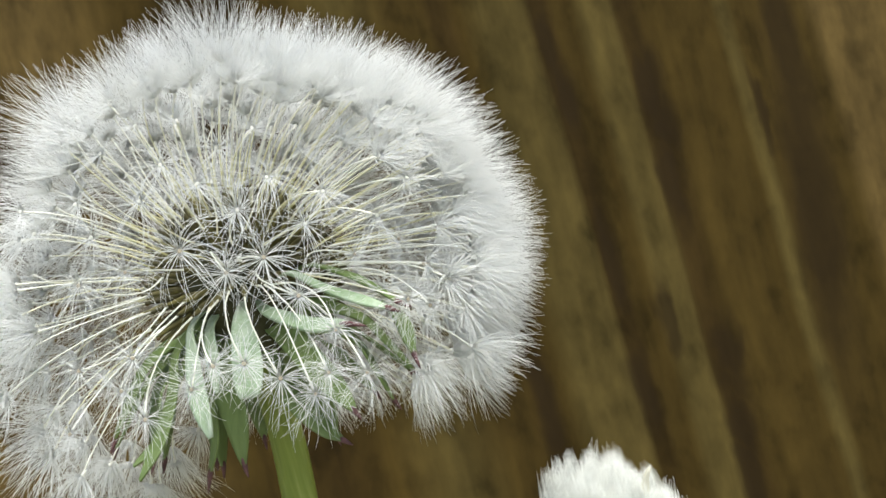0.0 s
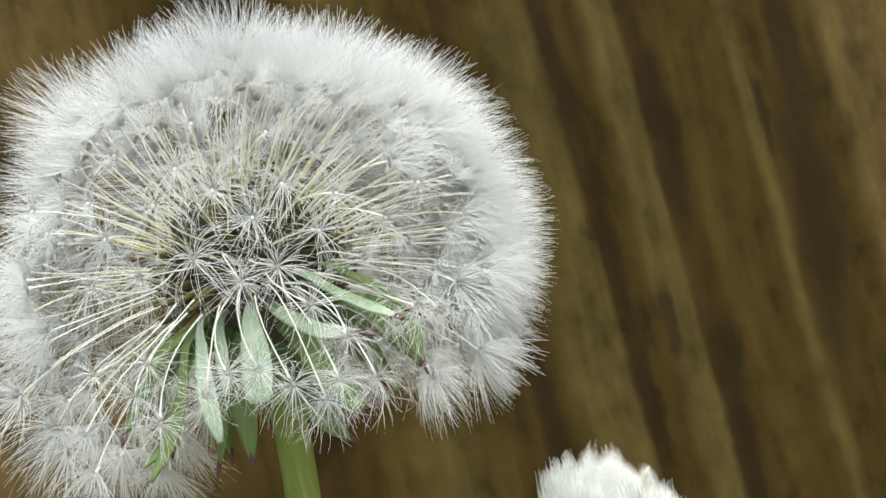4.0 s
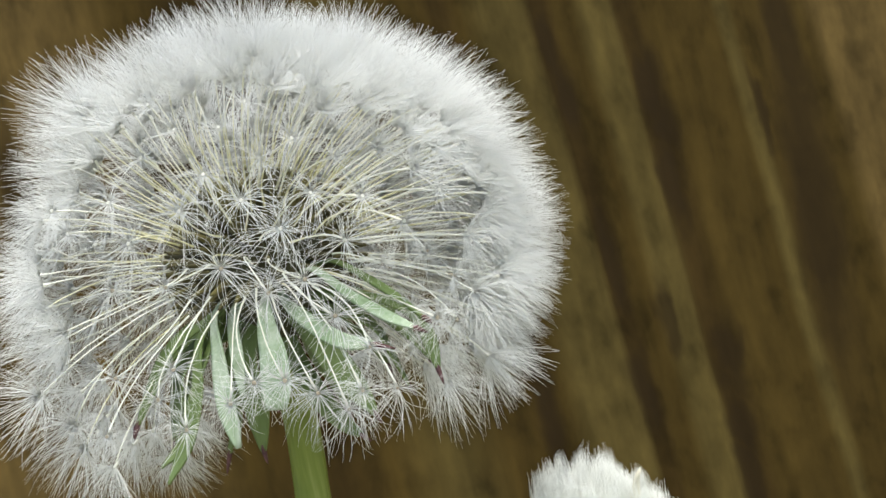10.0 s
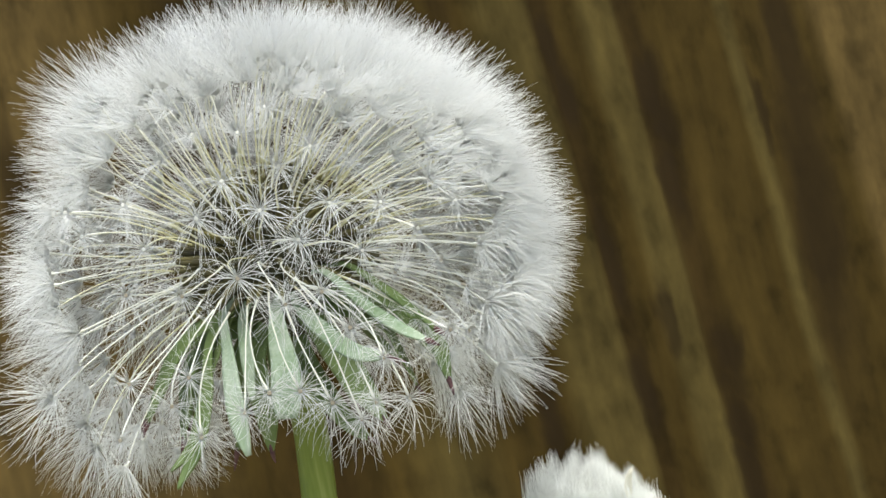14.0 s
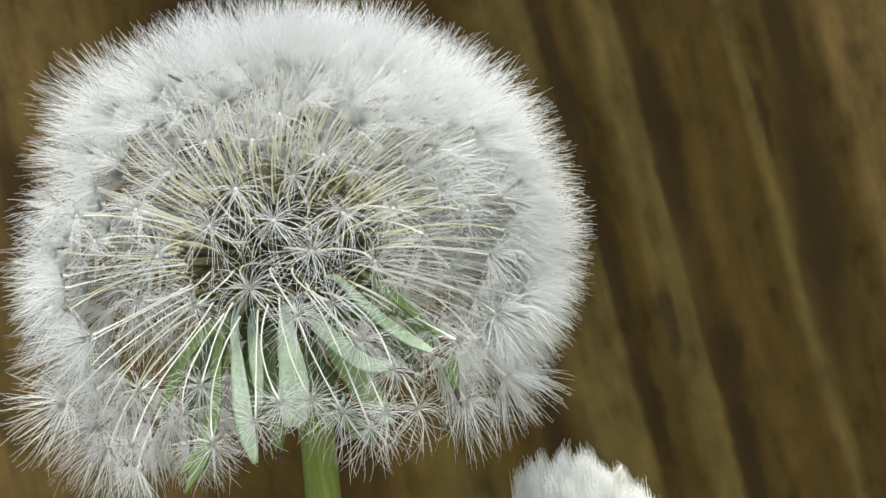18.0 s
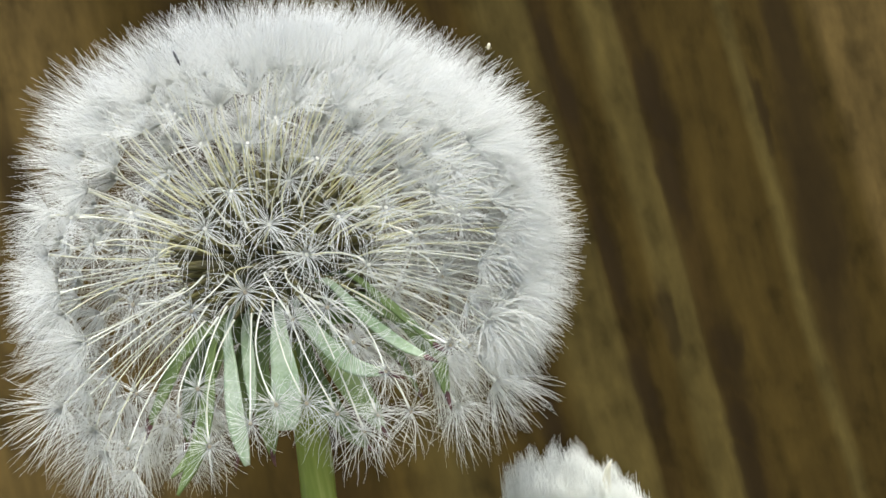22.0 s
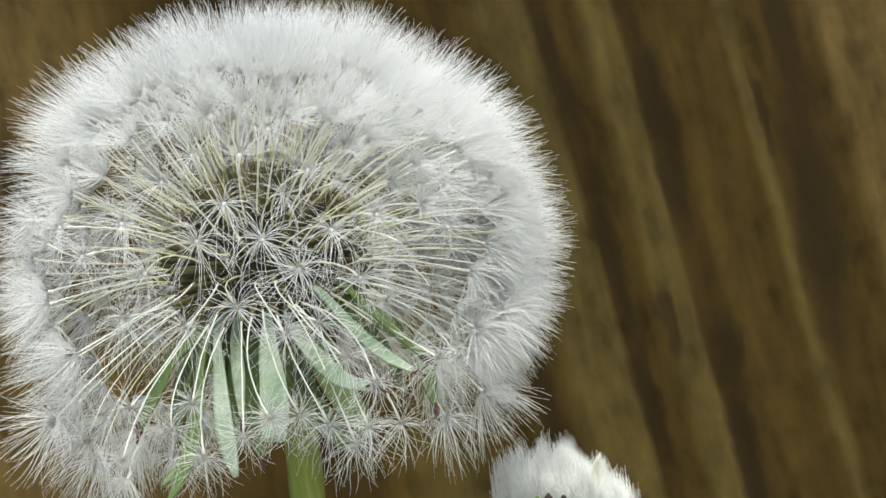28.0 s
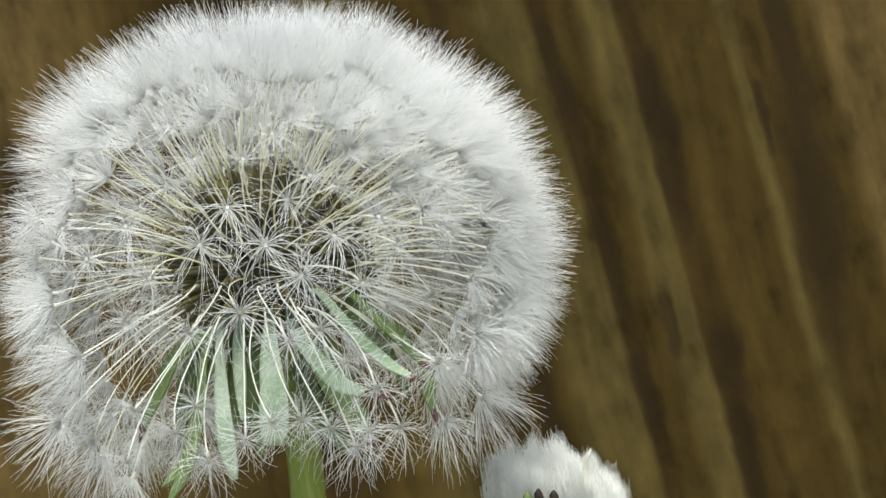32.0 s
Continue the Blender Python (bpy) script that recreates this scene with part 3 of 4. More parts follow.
    blade(top, "bract", [(-3.8, -2.0, -3.2), (-4.1, -3.5, -4.8), (-3.2, -7.0, -7.7), (-2.5, -9.5, -10.1)], 1.0, BRACT_PALE, pale, 0.6, 0.6, 1.8, 0.3)
    blade(top, "bract", [(-0.8, -2.0, -2.2), (0.3, -5.0, -3.7), (2.6, -9.5, -5.2), (4.9, -13.0, -6.3), (7.2, -14.5, -6.5)], 1.35, BRACT_PALE, pale, 0.3, 0.62, 1.8, 0.3, (1.4, -0.3, -0.3))
    blade(top, "bract", [(0.6, -2.0, -1.2), (2.3, -5.0, -1.1), (5.4, -9.5, -3.2), (7.9, -12.5, -4.6), (10.1, -13.5, -5.5)], 0.95, BRACT_PALE, pale, 0.3, 0.62, 1.8, 0.25, (0.8, 0.2, -0.3))
    blade(top, "bract", [(1.6, -2.0, -0.7), (3.8, -4.5, -0.5), (6.3, -8.0, -1.8), (8.5, -10.5, -3.2), (10.7, -12.0, -4.9)], 0.75, BRACT_GREEN, pale, 0.35, 0.6, 1.8, 0.25, (0.9, 0.1, -0.4))
    # fresh green outer ones below them
    blade(top, "outer_bract", [(1.5, -1.5, -3.0), (6.2, -5.0, -3.2), (9.2, -7.5, -4.3), (10.6, -9.5, -5.7), (11.1, -10.5, -7.2), (11.5, -11.0, -8.4)], 1.35, BRACT_GREEN, green, 0.5, 0.65, 1.6, 0.25, (0.4, -0.2, -1.1))
    blade(top, "outer_bract", [(-0.6, -0.5, -3.6), (1.4, -2.0, -5.3), (3.8, -5.0, -8.1), (5.5, -6.5, -10.2), (6.9, -7.5, -11.8)], 2.5, BRACT_GREEN, green, 0.6, 0.55, 1.6, 0.15, (0.5, -0.1, -0.7))
    blade(top, "outer_bract", [(-0.9, 0.2, -4.2), (0.6, -1.0, -8.2), (2.3, -3.0, -10.7), (4.2, -4.0, -12.7), (5.7, -4.5, -13.7)], 1.8, BRACT_GREEN, green, 0.6, 0.55, 1.6, 0.15, (0.7, 0, -0.4))
    blade(top, "outer_bract", [(-2.6, -0.4, -4.4), (-3.3, -2.0, -8.2), (-2.4, -3.0, -11.5), (-2.0, -2.5, -15.0)], 2.2, BRACT_GREEN, green, 0.6, 0.6, 2.0, 0.15, (0.3, 0, -0.9))
    blade(top, "outer_bract", [(-5.0, -1.0, -3.4), (-6.6, -3.5, -6.3), (-6.0, -8.0, -10.1), (-6.2, -11.0, -13.3), (-7.2, -12.5, -15.9)], 1.25, BRACT_GREEN, green, 0.7, 0.75, 1.3, 0.1)
    blade(top, "outer_bract", [(-5.2, -1.0, -3.8), (-6.6, -6.0, -9.9), (-6.7, -10.0, -13.3), (-7.9, -11.5, -14.9)], 0.9, BRACT_GREEN, green, 0.7, 0.7, 1.3, 0.1)
    blade(top, "outer_bract", [(-3.9, 0.0, -4.2), (-4.7, -1.0, -8.2), (-4.4, -1.0, -12.7), (-5.0, -0.5, -15.4)], 1.1, BRACT_GREEN, green, 0.7, 0.6, 1.4, 0.3, (-0.2, 0, -1.5))
    for az in (98, 122, 146, 170, 194, 218, 242, 266, 290):
        back_bract(top, "bract", az, 140 + rng.uniform(-15, 20), 12, 2.0, 0, "green folded bract")
    for az in (110, 160, 220, 280):
        back_bract(top, "outer_bract", az, 163, 11, 2.4, 1.3, green)
    return top


NECK = BRIM - AXIS * 3.0 * MM


def stem(name, parent, length, thick=1.75):
    """A hollow-looking stem along z from its foot, slightly swelling and wavering."""
    n = 40
    pts, rad = [], []
    for i in range(n):
        s = i / (n - 1)
        w = 0.5 * MM * math.sin(s * 9) * s * (1 - s) * 4
        pts.append((w, 0.6 * w, length * s))
        rad.append((thick + 0.35 * (1 - s) + 0.25 * max(0, s - 0.95) / 0.05) * MM)
    return part(name, tubes(name, [pts], [rad], 14), STEM, parent, "smooth pale green stem")


# ---------------------------------------------------------------- the closed seed head beside it
def closed_head():
    rng = random.Random(9)
    top = tagged(new("closed_dandelion"), "half-closed dandelion head with a brush of white bristles", "flower")
    cup = lathe("involucre", [(1.5 * MM, -19 * MM), (4.2 * MM, -17.5 * MM), (5.0 * MM, -14 * MM), (4.7 * MM, -10 * MM), (4.2 * MM, -8.5 * MM), (1.0 * MM, -8.4 * MM)], 24)
    part("involucre", cup, BRACT_GREEN, top, "green closed involucre")
    for k in range(11):
        f = 2 * math.pi * k / 11 + rng.uniform(-0.15, 0.15)
        o = Vector((math.cos(f), math.sin(f), 0))
        side = Vector((-o.y, o.x, 0))
        bm = bmesh.new()
        rows = []
        for i in range(7):
            s = i / 6
            w = (1.35 - 0.9 * s ** 2) * MM
            c = o * (5.0 + 0.5 * math.sin(s * 3)) * MM + Vector((0, 0, (-16 + 9.2 * s) * MM))
            rows.append([bm.verts.new(c + side * v * w - o * 0.15 * v * v * MM + o * q * MM) for q in (0.15, -0.15) for v in (-1, 0, 1)])
        for a, b in zip(rows, rows[1:]):
            for i, j in ((0, 1), (1, 2), (2, 5), (5, 4), (4, 3), (3, 0)):
                bm.faces.new((a[i], a[j], b[j], b[i]))
        bm.faces.new([rows[-1][i] for i in (0, 1, 2, 5, 4, 3)])
        bmesh.ops.recalc_face_normals(bm, faces=bm.faces[:])
        part("bract", bm, BRACT_GREEN, top)
    # tufts of upright bristles on cream beaks
    tufts = []
    for v in range(6):
        paths, radii = [], []
        for j in range(170):
            g, q = 2.399963 * j, math.sqrt((j + 0.5) / 170)
            o = Vector((math.cos(g) * q, math.sin(g) * q, 0))
            st = (Vector((0, 0, rng.uniform(-0.6, 0.4))) + o * 0.5) * MM
            en = (Vector((0, 0, 5.9 - 3.8 * rng.random() ** 0.75)) + o * 0.36 + Vector((rng.gauss(0, 0.2), rng.gauss(0, 0.2), 0))) * MM
            paths.append(bent(st, (st + en) / 2 + o * 0.55 * MM, en, 5))
            radii.append([v2 * MM for v2 in (0.016, 0.016, 0.014, 0.011, 0.005)])
        tufts.append(tubes("bristle_tuft", paths, radii))
    for k in range(96):
        r = math.sqrt((k + 0.5) / 96)
        f = 2.399963 * k
        px, py = r * math.cos(f), r * math.sin(f)
        lean = Vector((px * 0.10 + 0.02 + rng.gauss(0, 0.10), py * 0.18 + rng.gauss(0, 0.08), 1)).normalized()
        crest = float(np.interp(px, [-1, -0.8, -0.5, 0.2, 0.34, 0.75, 1], [-0.5, -0.1, -0.3, -0.3, -1.8, -3.2, -4.2])) - 0.8 * abs(py) ** 2 + 1.1 * noise.noise((px * 4.5, py * 1.7, 4.2)) + rng.uniform(-1.3, 0.7)
        tip = Vector((px * (5.8 if px < 0 else 5.2), py * 4.4, 1.9 + crest)) * MM
        neck = tip - lean * rng.uniform(3.4, 4.2) * MM
        foot = Vector((px * 4.3, py * 3.8, -11.5 + 0.3 * crest)) * MM
        b = part("beak", tubes("beak", [[foot, (foot + neck) / 2, neck]], [[0.48 * MM, 0.58 * MM, 0.36 * MM]], 7), CREAM, top)
        tuft = tagged(part("bristle_tuft", tufts[k % len(tufts)], CREAM_HAIR, b), kind="stuff")
        tuft.matrix_basis = Matrix.Translation(neck - lean * 0.6 * MM) @ basis(lean, (0, 1, 0)) @ pose(0, 0, 0, 0, 0, 137 * k) @ Matrix.Diagonal((1, 1, (tip - neck).length / (4.0 * MM), 1))
    # stray bristles that hang out at the side
    strays = []
    for k in range(14):
        f = rng.uniform(2.2, 4.4)
        a0 = Vector((math.cos(f) * 4.9, math.sin(f) * 4.4, rng.uniform(-5, -1))) * MM
        strays.append(bent(a0, a0 + Vector((math.cos(f) * 0.6, math.sin(f) * 0.5, 1.2)) * MM, a0 + Vector((math.cos(f) * rng.uniform(0.6, 1.6), math.sin(f) * 0.9, rng.uniform(1.6, 3.2))) * MM, 5))
    tagged(part("stray_bristles", tubes("stray_bristles", strays, [[v * MM for v in (0.022, 0.02, 0.018, 0.014, 0.007)]] * len(strays)), HAIR, top), kind="stuff")
    # a pale dry membrane that stands up on the shoulder of the brush
    bm = bmesh.new()
    rows = []
    for i in range(6):
        u = i / 5
        w = 0.50 * (1 - 0.35 * u ** 2) * (1 + 0.2 * math.sin(7 * u))
        rows.append([bm.verts.new(Vector((1.7 + 0.9 * u + v * w, -1.7 - 0.15 * v * v, -1.2 + 2.7 * u + 0.35 * v * u)) * MM + Vector((0, q, 0)) * MM) for q in (-0.05, 0.05) for v in (-1, 0, 1)])
    for a, b in zip(rows, rows[1:]):
        for i, j in ((0, 1), (1, 2), (2, 5), (5, 4), (4, 3), (3, 0)):
            bm.faces.new((a[i], a[j], b[j], b[i]))
    bm.faces.new([rows[-1][i] for i in (0, 1, 2, 5, 4, 3)])
    bmesh.ops.recalc_face_normals(bm, faces=bm.faces[:])
    part("dry_scale", bm, MEMBRANE, top, "pale tan dry membrane scale")
    # dry brown florets and a green scale caught in the front of the brush
    for x, z, tall, mat, nm in ((-2.05, 1.0, 4.5, DRY, "dry_floret"), (-0.95, 0.75, 4.5, DRY, "dry_floret"), (-2.9, 0.8, 4.5, BRACT_GREEN, "green_scale")):
        y = -7.0 + 0.10 * x * x
        pts = [Vector((x + 0.25, y + 0.8, z - tall)) * MM, Vector((x + 0.05, y + 0.2, z - tall * 0.4)) * MM, Vector((x, y, z - 0.35)) * MM, Vector((x + 0.08, y - 0.05, z)) * MM]
        part(nm, tubes(nm, [pts], [[0.35 * MM, 0.42 * MM, 0.34 * MM, 0.10 * MM]], 7), mat, top)
    return top


# ---------------------------------------------------------------- a tiny insect that crawls over the head
INSECT = mottled("insect_shell", [(0.3, (0.02, 0.02, 0.022)), (0.7, (0.07, 0.07, 0.075))], 3000, 0.35, 0.5, 0.1)


def insect(label, mat, size=1.0, plump=1.0):
    """A slender insect that stands along z: three body parts, two antennae, six legs."""
    k, w = size * MM, size * plump * MM
    top = tagged(new("tiny_insect"), label, "insect")
    for name, profile in (("abdomen", ((0.02, -0.55), (0.07, -0.40), (0.10, -0.15), (0.085, 0.10), (0.05, 0.14))),
                          ("thorax", ((0.05, 0.12), (0.08, 0.18), (0.085, 0.30), (0.05, 0.38))),
                          ("head", ((0.04, 0.37), (0.06, 0.42), (0.055, 0.49), (0.02, 0.53)))):
        part(name, lathe(name, [(r * w, z * k) for r, z in profile], 8), mat, top)
    for side in (-1, 1):
        part("antenna", tubes("antenna", [[(side * 0.02 * k, 0, 0.51 * k), (side * 0.06 * k, 0, 0.60 * k), (side * 0.08 * k, 0, 0.70 * k)]], [[0.012 * k, 0.010 * k, 0.006 * k]], 4), mat, top)
        for z in (0.18, 0.26, 0.34):
            part("leg", tubes("leg", [[(side * 0.06 * w, 0, z * k), (side * 0.17 * w, -0.03 * k, (z + 0.02) * k), (side * 0.22 * w, 0.08 * k, (z - 0.05) * k)]], [[0.016 * k, 0.013 * k, 0.008 * k]], 4), mat, top)
    return top


PALE_INSECT = mottled("pale_insect_shell", [(0.3, (0.55, 0.46, 0.28)), (0.7, (0.80, 0.74, 0.58))], 3000, 0.5, 0.3, 0.1, (1, 1, 1), 0, 0.1)
bug = insect("tiny slender dark insect crawling on the white bristles", INSECT)
gnat = insect("tiny round dark insect on the closed seed head", INSECT, 0.46, 2.3)
mite = insect("tiny plump pale tan insect on the bristle tips", PALE_INSECT, 0.5, 2.6)
seeds = []                                      # seeds that spread as the head opens
clock = seed_head()
bud = closed_head()

# ---------------------------------------------------------------- what moves
# seconds, millimetres in the camera's upright, degrees
HEAD_ROWS = [
    (0, -13.79, -0.38, -1.90, -11.26, -3.79, -0.47), (0.5, -14.08, -0.31, -1.91, -10.27, -4.22, -0.58), (1, -13.52, -0.23, -1.76, -10.25, -3.70, -0.94),
    (1.5, -13.45, -0.11, -1.71, -9.90, -3.54, -0.90), (2, -13.50, -0.04, -1.66, -9.45, -3.43, -0.76), (2.5, -13.41, 0.08, -1.51, -8.69, -3.25, -0.71),
    (3, -13.48, 0.17, -1.43, -7.90, -3.11, -0.32), (3.5, -13.32, 0.09, -1.42, -7.71, -2.98, -0.49), (5.5, -12.81, 0.04, -1.31, -6.39, -2.30, -0.73),
    (6, -12.72, 0.07, -1.29, -6.19, -2.21, -0.57), (6.5, -12.74, 0.08, -1.25, -5.94, -2.14, -0.39), (7, -12.67, 0.16, -1.22, -5.47, -2.03, -0.13),
    (7.5, -12.56, 0.16, -1.18, -5.22, -1.91, -0.08), (8, -12.43, 0.20, -1.05, -4.52, -1.74, -0.11), (8.5, -12.33, 0.22, -0.99, -4.05, -1.55, 0.08),
    (9, -12.28, 0.19, -0.93, -3.63, -1.42, 0.28), (9.5, -12.29, 0.18, -0.83, -3.03, -1.26, 0.70), (10, -12.14, 0.12, -0.76, -2.59, -1.13, 0.70),
    (10.5, -12.09, 0.08, -0.68, -2.03, -0.97, 1.06), (11, -12.05, -0.01, -0.62, -1.50, -0.81, 1.28), (11.5, -11.89, -0.04, -0.59, -1.10, -0.63, 1.20),
    (12, -11.74, -0.13, -0.58, -0.69, -0.45, 1.16), (12.5, -11.53, -0.19, -0.57, -0.52, -0.18, 1.05), (13, -11.22, -0.24, -0.59, -0.00, -0.00, -0.00),
    (13.5, -11.32, -0.27, -0.64, 0.17, 0.13, 0.78), (14, -11.19, -0.30, -0.66, 0.38, 0.35, 0.78), (14.5, -11.09, -0.31, -0.65, 0.74, 0.52, 0.71),
    (16.5, -10.65, -0.33, -0.75, 1.79, 1.21, 0.37), (17, -10.46, -0.33, -0.77, 1.85, 1.38, 0.20), (17.5, -10.49, -0.32, -0.82, 2.15, 1.41, 0.13),
    (18, -10.32, -0.29, -0.88, 2.23, 1.56, 0.01), (18.5, -10.17, -0.31, -0.92, 2.23, 1.80, -0.17), (19, -10.95, -0.28, -1.22, 2.71, 1.05, 0.40),
    (19.5, -10.30, -0.22, -1.08, 2.59, 1.76, 0.08), (20, -11.81, 0.36, -1.32, 1.84, 0.67, -0.14), (20.5, -11.09, 0.48, -1.27, 1.38, 1.36, -0.33),
    (21, -11.05, 0.51, -1.19, 1.77, 1.52, -0.18), (21.5, -11.22, 0.53, -1.22, 2.20, 1.43, -0.13), (22, -10.92, 0.48, -1.18, 2.34, 1.77, -0.15),
    (22.5, -10.86, 0.43, -1.18, 2.57, 1.92, -0.12), (23, -10.71, 0.44, -1.20, 2.76, 2.16, -0.07), (23.5, -12.96, 0.43, -1.82, 2.92, 0.25, 1.03),
    (24, -11.55, 0.41, -1.23, 3.49, 1.74, -0.07), (24.5, -11.46, 0.38, -1.20, 3.76, 1.86, -0.26), (25, -11.33, 0.41, -1.19, 3.91, 2.13, -0.35),
    (25.5, -11.25, 0.45, -1.19, 4.15, 2.11, -0.43), (27.5, -10.99, 0.51, -1.22, 4.90, 2.58, -0.59), (28, -11.76, 0.53, -1.58, 4.68, 2.05, 0.02),
    (28.5, -12.66, 0.70, -2.04, 5.41, 1.07, 0.51), (29, -12.14, 0.68, -1.53, 5.41, 1.97, 0.12), (29.5, -11.65, 0.73, -1.43, 5.44, 2.40, -0.33),
    (30, -11.07, 0.79, -1.34, 5.38, 2.90, -0.90), (30.5, -11.36, 0.87, -1.56, 5.39, 2.70, -0.83), (31, -11.43, 0.94, -1.58, 5.55, 2.74, -0.89),
    (31.5, -11.21, 0.99, -1.55, 5.73, 2.98, -0.98), (32, -11.57, 0.99, -1.68, 5.92, 2.74, -0.91),
]
BUD_ROWS = [
    (0, 1.22, 0.09), (1, 1.22, 0.02), (3, 1.16, 0.02), (6, 0.95, -0.05), (8, 0.74, -0.05), (10, 0.47, -0.05), (12, 0.12, 0.02), (13, -0.01, 0.02), (14.5, -0.29, 0.02), (16.5, -0.84, 0.15), (18, -1.05, 0.15), (18.5, -1.19, 0.23), (19, -1.40, 0.23), (19.5, -1.32, 0.23), (20, -1.67, 0.29), (20.5, -1.60, 0.43), (21.5, -1.88, 0.50), (23, -1.88, 0.57), (23.5, -2.29, 0.64), (24, -2.22, 0.71), (25.5, -2.36, 0.91), (27.5, -2.63, 0.98), (28, -2.77, 1.05), (28.5, -3.05, 1.05), (29, -2.98, 1.12), (30, -3.12, 1.19), (31, -3.32, 1.33), (32, -3.53, 1.40),
]

# the insect: seconds, longitude, latitude, height over the pappus in millimetres, heading in degrees
BUG_ROWS = [(0, -150, 60, 2, 0), (9, -110, 68, 2, 20), (11.5, -50, 56, 3.0, 170), (12.4, -36, 43.7, 4.4, 172), (13, -32.4, 40.4, 4.8, 175), (14, -31, 39, 1.5, 150), (17, -28, 37, 1.5, 120), (17.8, -26.5, 36, 4.8, 115),
            (18.5, -27, 36, 4.8, 118), (19, -28, 36.7, 4.8, 118), (20, -33.2, 42, 4.8, 125), (21, -32.7, 44.6, 4.8, 150), (22, -30.4, 43.5, 4.8, 152), (23, -35.8, 36.4, 4.8, 160), (24, -35.6, 34.8, 4.6, 175),
            (25, -40, 33, 1.5, 180), (32, -60, 20, 1.0, 180)]

# the pale insect on the upper edge: seconds, millimetres in the camera's upright, heading in degrees
MITE_ROWS = [(0, -4, 9, 15, 60), (19, -3, 8, 16, 60), (19.5, -1.8, -1, 18.9, 70), (20, 3.0, 4, 15, 100), (20.5, 6.75, -1, 12.9, 110), (21, 6.4, -1, 12.1, 150), (21.5, 5, 5, 13, 150), (22, 3.6, -1, 16.0, 190),
             (22.3, 3.0, -0.5, 16.2, 200), (23, 1, 6, 14, 200), (23.5, -1.2, -1, 17.6, 140), (23.8, 1.7, -1, 17.0, 100), (24, 2.2, -1, 16.5, 60), (24.2, 0.9, 0, 16.8, 20), (24.6, 0, 7, 14, 10), (32, 0, 7, 14, 0)]


# the round insect in the brush of the closed head: seconds and millimetres from the head's top
GNAT_ROWS = [(0, 1.3, 0, -2), (12.6, 1.3, 0, -0.5), (13, 0.8, -3.6, 1.75), (13.4, 1.3, 0, -0.5), (19.6, 2.1, 0, -0.8), (20, 1.7, -3.6, 1.3), (20.4, 2.1, 0, -0.8), (32, 1.3, 0, -2)]


def head_pose(t, x, y, z, rx, ry, rz):
    return LEAN @ pose(x * MM, y * MM, z * MM, rx, ry, rz)


def standing(foot, tip):
    """The pose of a stem that stands on foot and points to tip."""
    return Matrix.Translation(foot) @ basis(tip - foot, (0, 1, 0))


_mid = head_pose(*[r for r in HEAD_ROWS if r[0] == 13][0])
FOOT = (_mid @ NECK) * 1.0
FOOT = Vector((FOOT.x + 0.002, FOOT.y + 0.006, -0.004))
UPPER = 0.045
clock_neck = stem("upper_stem", clock, UPPER, 1.35)
clock_stem = stem("stem", clock, ((_mid @ NECK) - FOOT).length - UPPER + 0.003, 1.7)
# where the stem's middle lies, 20 mm under the lens's axis: seconds, millimetres to the right
SWAY_ROWS = [(0, -11.25), (3, -11.1), (6, -10.7), (9, -10.2), (13, -9.6), (17, -9.3), (18.5, -9.2), (19, -9.8), (20, -10.6), (21, -9.7), (23, -9.5), (23.5, -10.8), (24, -10.2), (27.5, -10.1), (28.5, -11.0), (30, -10.3), (32, -10.5)]
BUD_TOP = LEAN @ (Vector((12.74, 2.0, -19.41)) * MM)
BUD_FOOT = Vector((BUD_TOP.x + 0.002, BUD_TOP.y + 0.003, -0.004))
bud_stem = stem("stem", bud, (BUD_TOP - BUD_FOOT).length - 0.0185, 1.6)


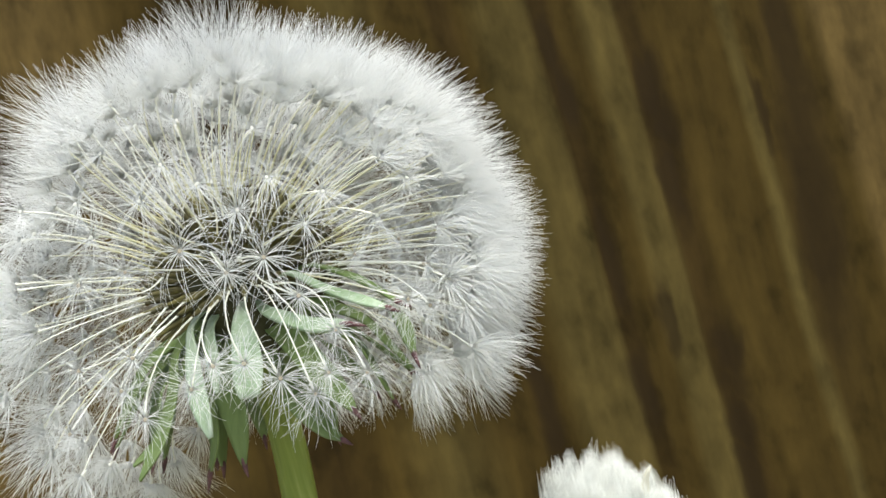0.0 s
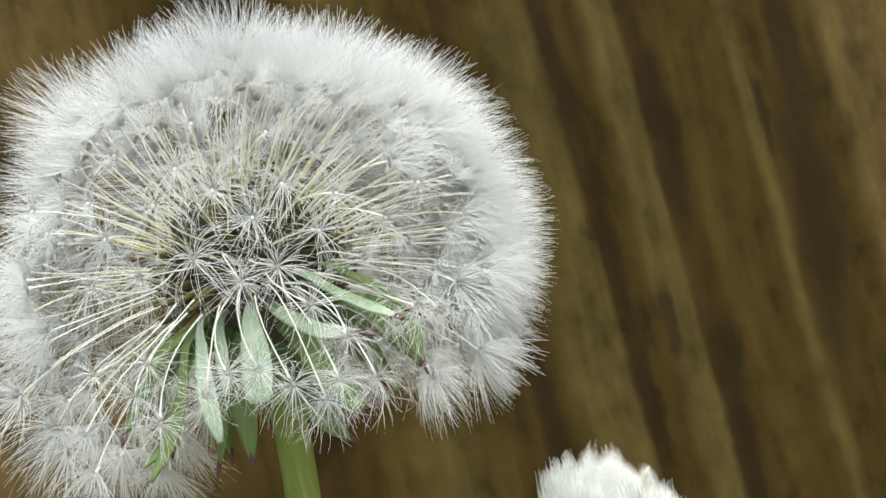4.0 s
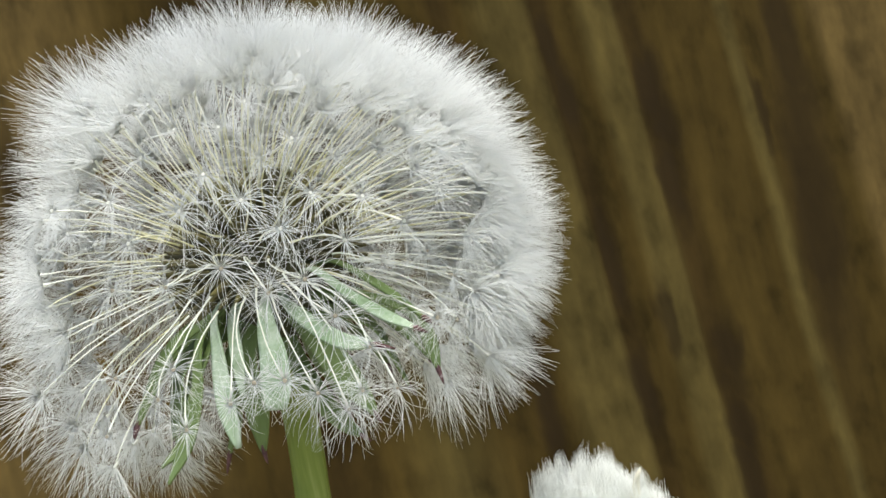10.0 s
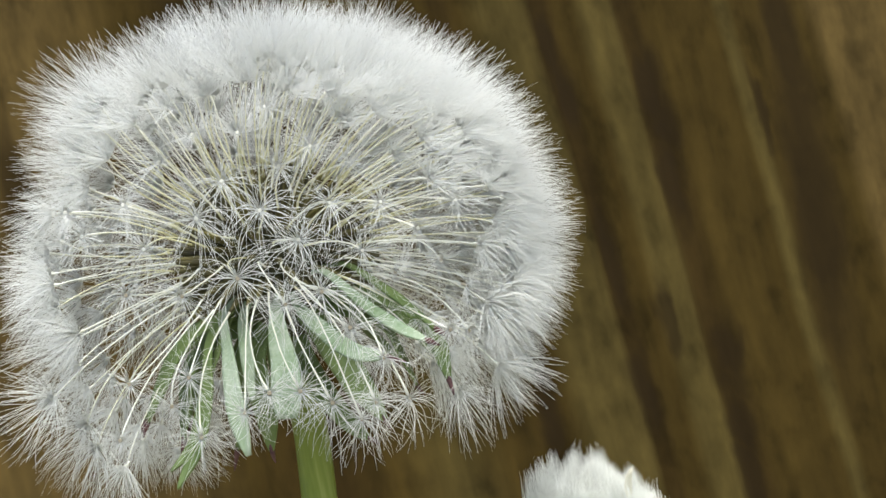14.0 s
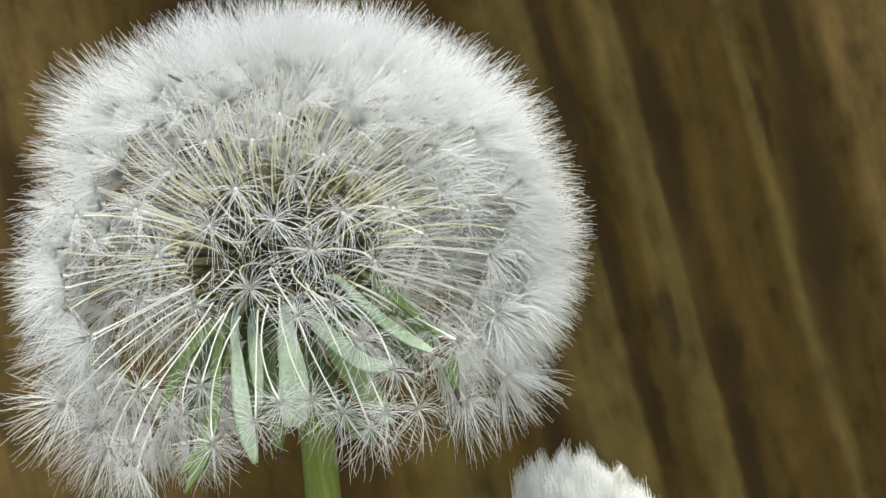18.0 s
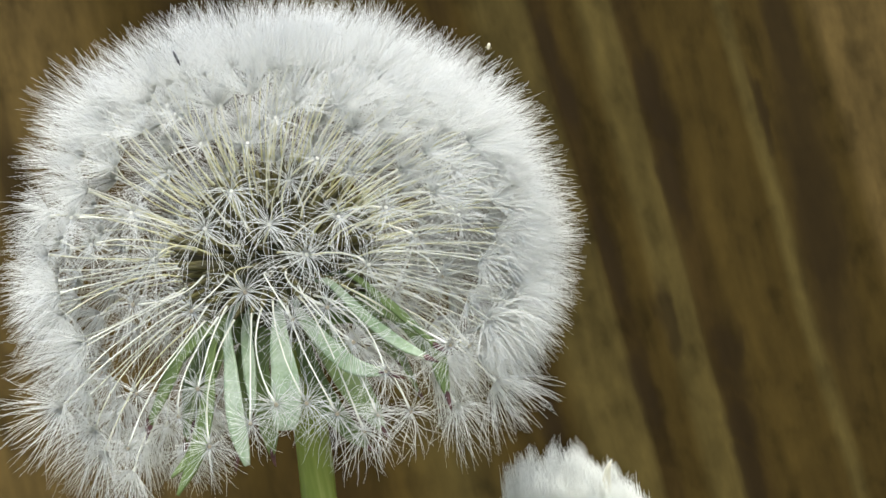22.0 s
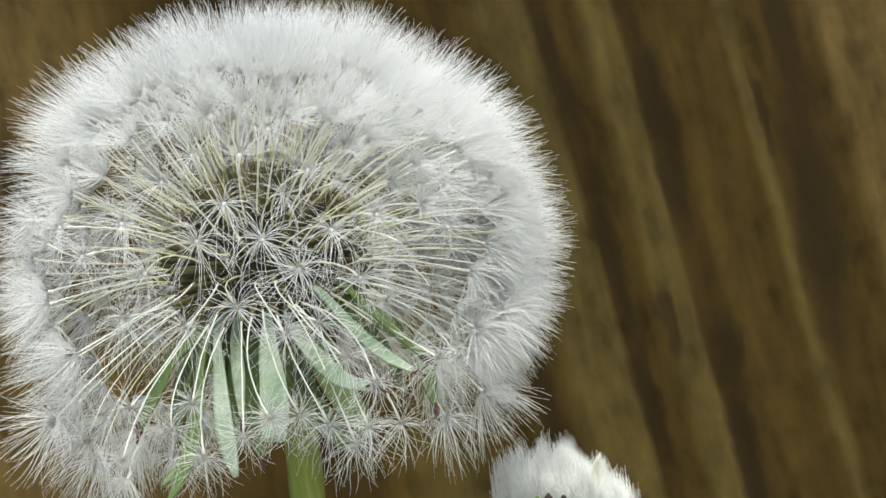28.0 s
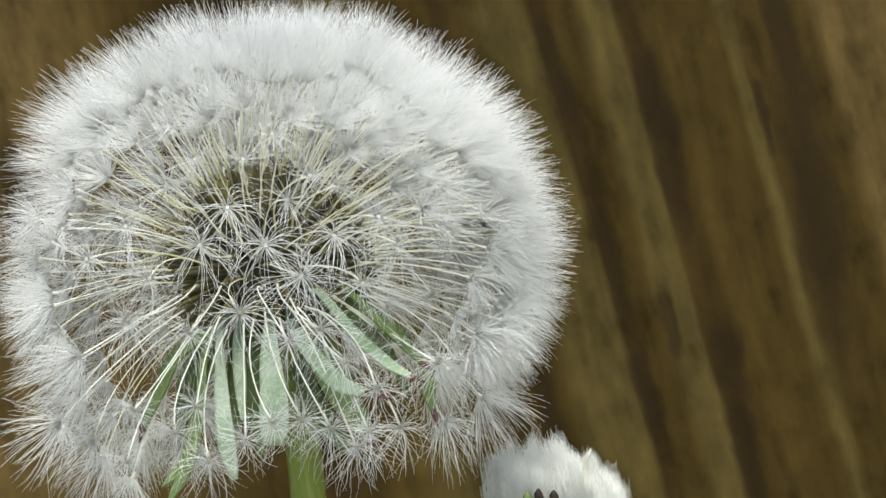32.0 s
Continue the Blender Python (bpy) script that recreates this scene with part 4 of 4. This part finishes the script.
def motions():
    walk(clock, [(r[0], head_pose(*r)) for r in HEAD_ROWS])
    rows, lower = [], []
    for r in HEAD_ROWS:
        m = head_pose(*r)
        neck = m @ NECK
        low = LEAN @ (Vector((-0.4 + float(np.interp(r[0], [q[0] for q in SWAY_ROWS], [q[1] for q in SWAY_ROWS])), 2.0, -19.8)) * MM)
        joint = neck + (low - neck).normalized() * UPPER
        rows.append((r[0], m.inverted() @ standing(joint, neck)))
        lower.append((r[0], m.inverted() @ standing(FOOT, joint)))
    walk(clock_neck, rows)
    walk(clock_stem, lower)
    for a, m, seat, tip, spread, swell in seeds:
        keys = []
        for t, k in ((0, 0), (9, 0.1), (13, 0.2), (19, 0.7), (23, 1.0), (32, 1.3)):
            turn = (tip - seat).rotation_difference(tip + spread * ((t - 13) / 13 * MM) - seat).to_matrix().to_4x4()
            keys.append((t, Matrix.Translation(swell * (k * MM)) @ Matrix.Translation(seat) @ turn @ Matrix.Translation(-seat) @ m))
        walk(a, keys)
    rows, srows = [], []
    for t, dx, dz in BUD_ROWS:
        tip = LEAN @ (LEAN.inverted() @ BUD_TOP + Vector((dx, 0, dz)) * MM)
        m = Matrix.Translation(tip) @ basis(Vector((0.05, -0.12, 1)), (0, 1, 0))
        rows.append((t, m))
        srows.append((t, m.inverted() @ standing(BUD_FOOT, m @ Vector((0, 0, -0.0185)))))
    walk(bud, rows)
    walk(bud_stem, srows)
    spots = []
    for t, x, y, z in GNAT_ROWS:
        dx, dz = [float(np.interp(t, [r[0] for r in BUD_ROWS], [r[k] for r in BUD_ROWS])) for k in (1, 2)]
        tip = LEAN @ (LEAN.inverted() @ BUD_TOP + Vector((dx, 0, dz)) * MM)
        spots.append((t, Matrix.Translation(tip) @ basis(Vector((0.05, -0.12, 1)), (0, 1, 0)) @ pose(x * MM, y * MM, z * MM, 0, 60, 0)))
    walk(gnat, spots)
    times = [r[0] for r in HEAD_ROWS]
    rows = []
    for t, lon, lat, high, turn in BUG_ROWS:
        six = [float(np.interp(t, times, [r[k] for r in HEAD_ROWS])) for k in range(1, 7)]
        d = way(lon, lat)
        spot = Matrix.Translation(d * (reach(d) + high * MM)) @ basis(Vector((0, 0, 1)), (0, 1, 0)) @ pose(0, 0, 0, 0, turn, 0)
        rows.append((t, head_pose(t, *six) @ spot))
    walk(bug, rows)
    walk(mite, [(t, LEAN @ pose(x * MM, y * MM, z * MM, 0, turn, 0)) for t, x, y, z, turn in MITE_ROWS])


motions()
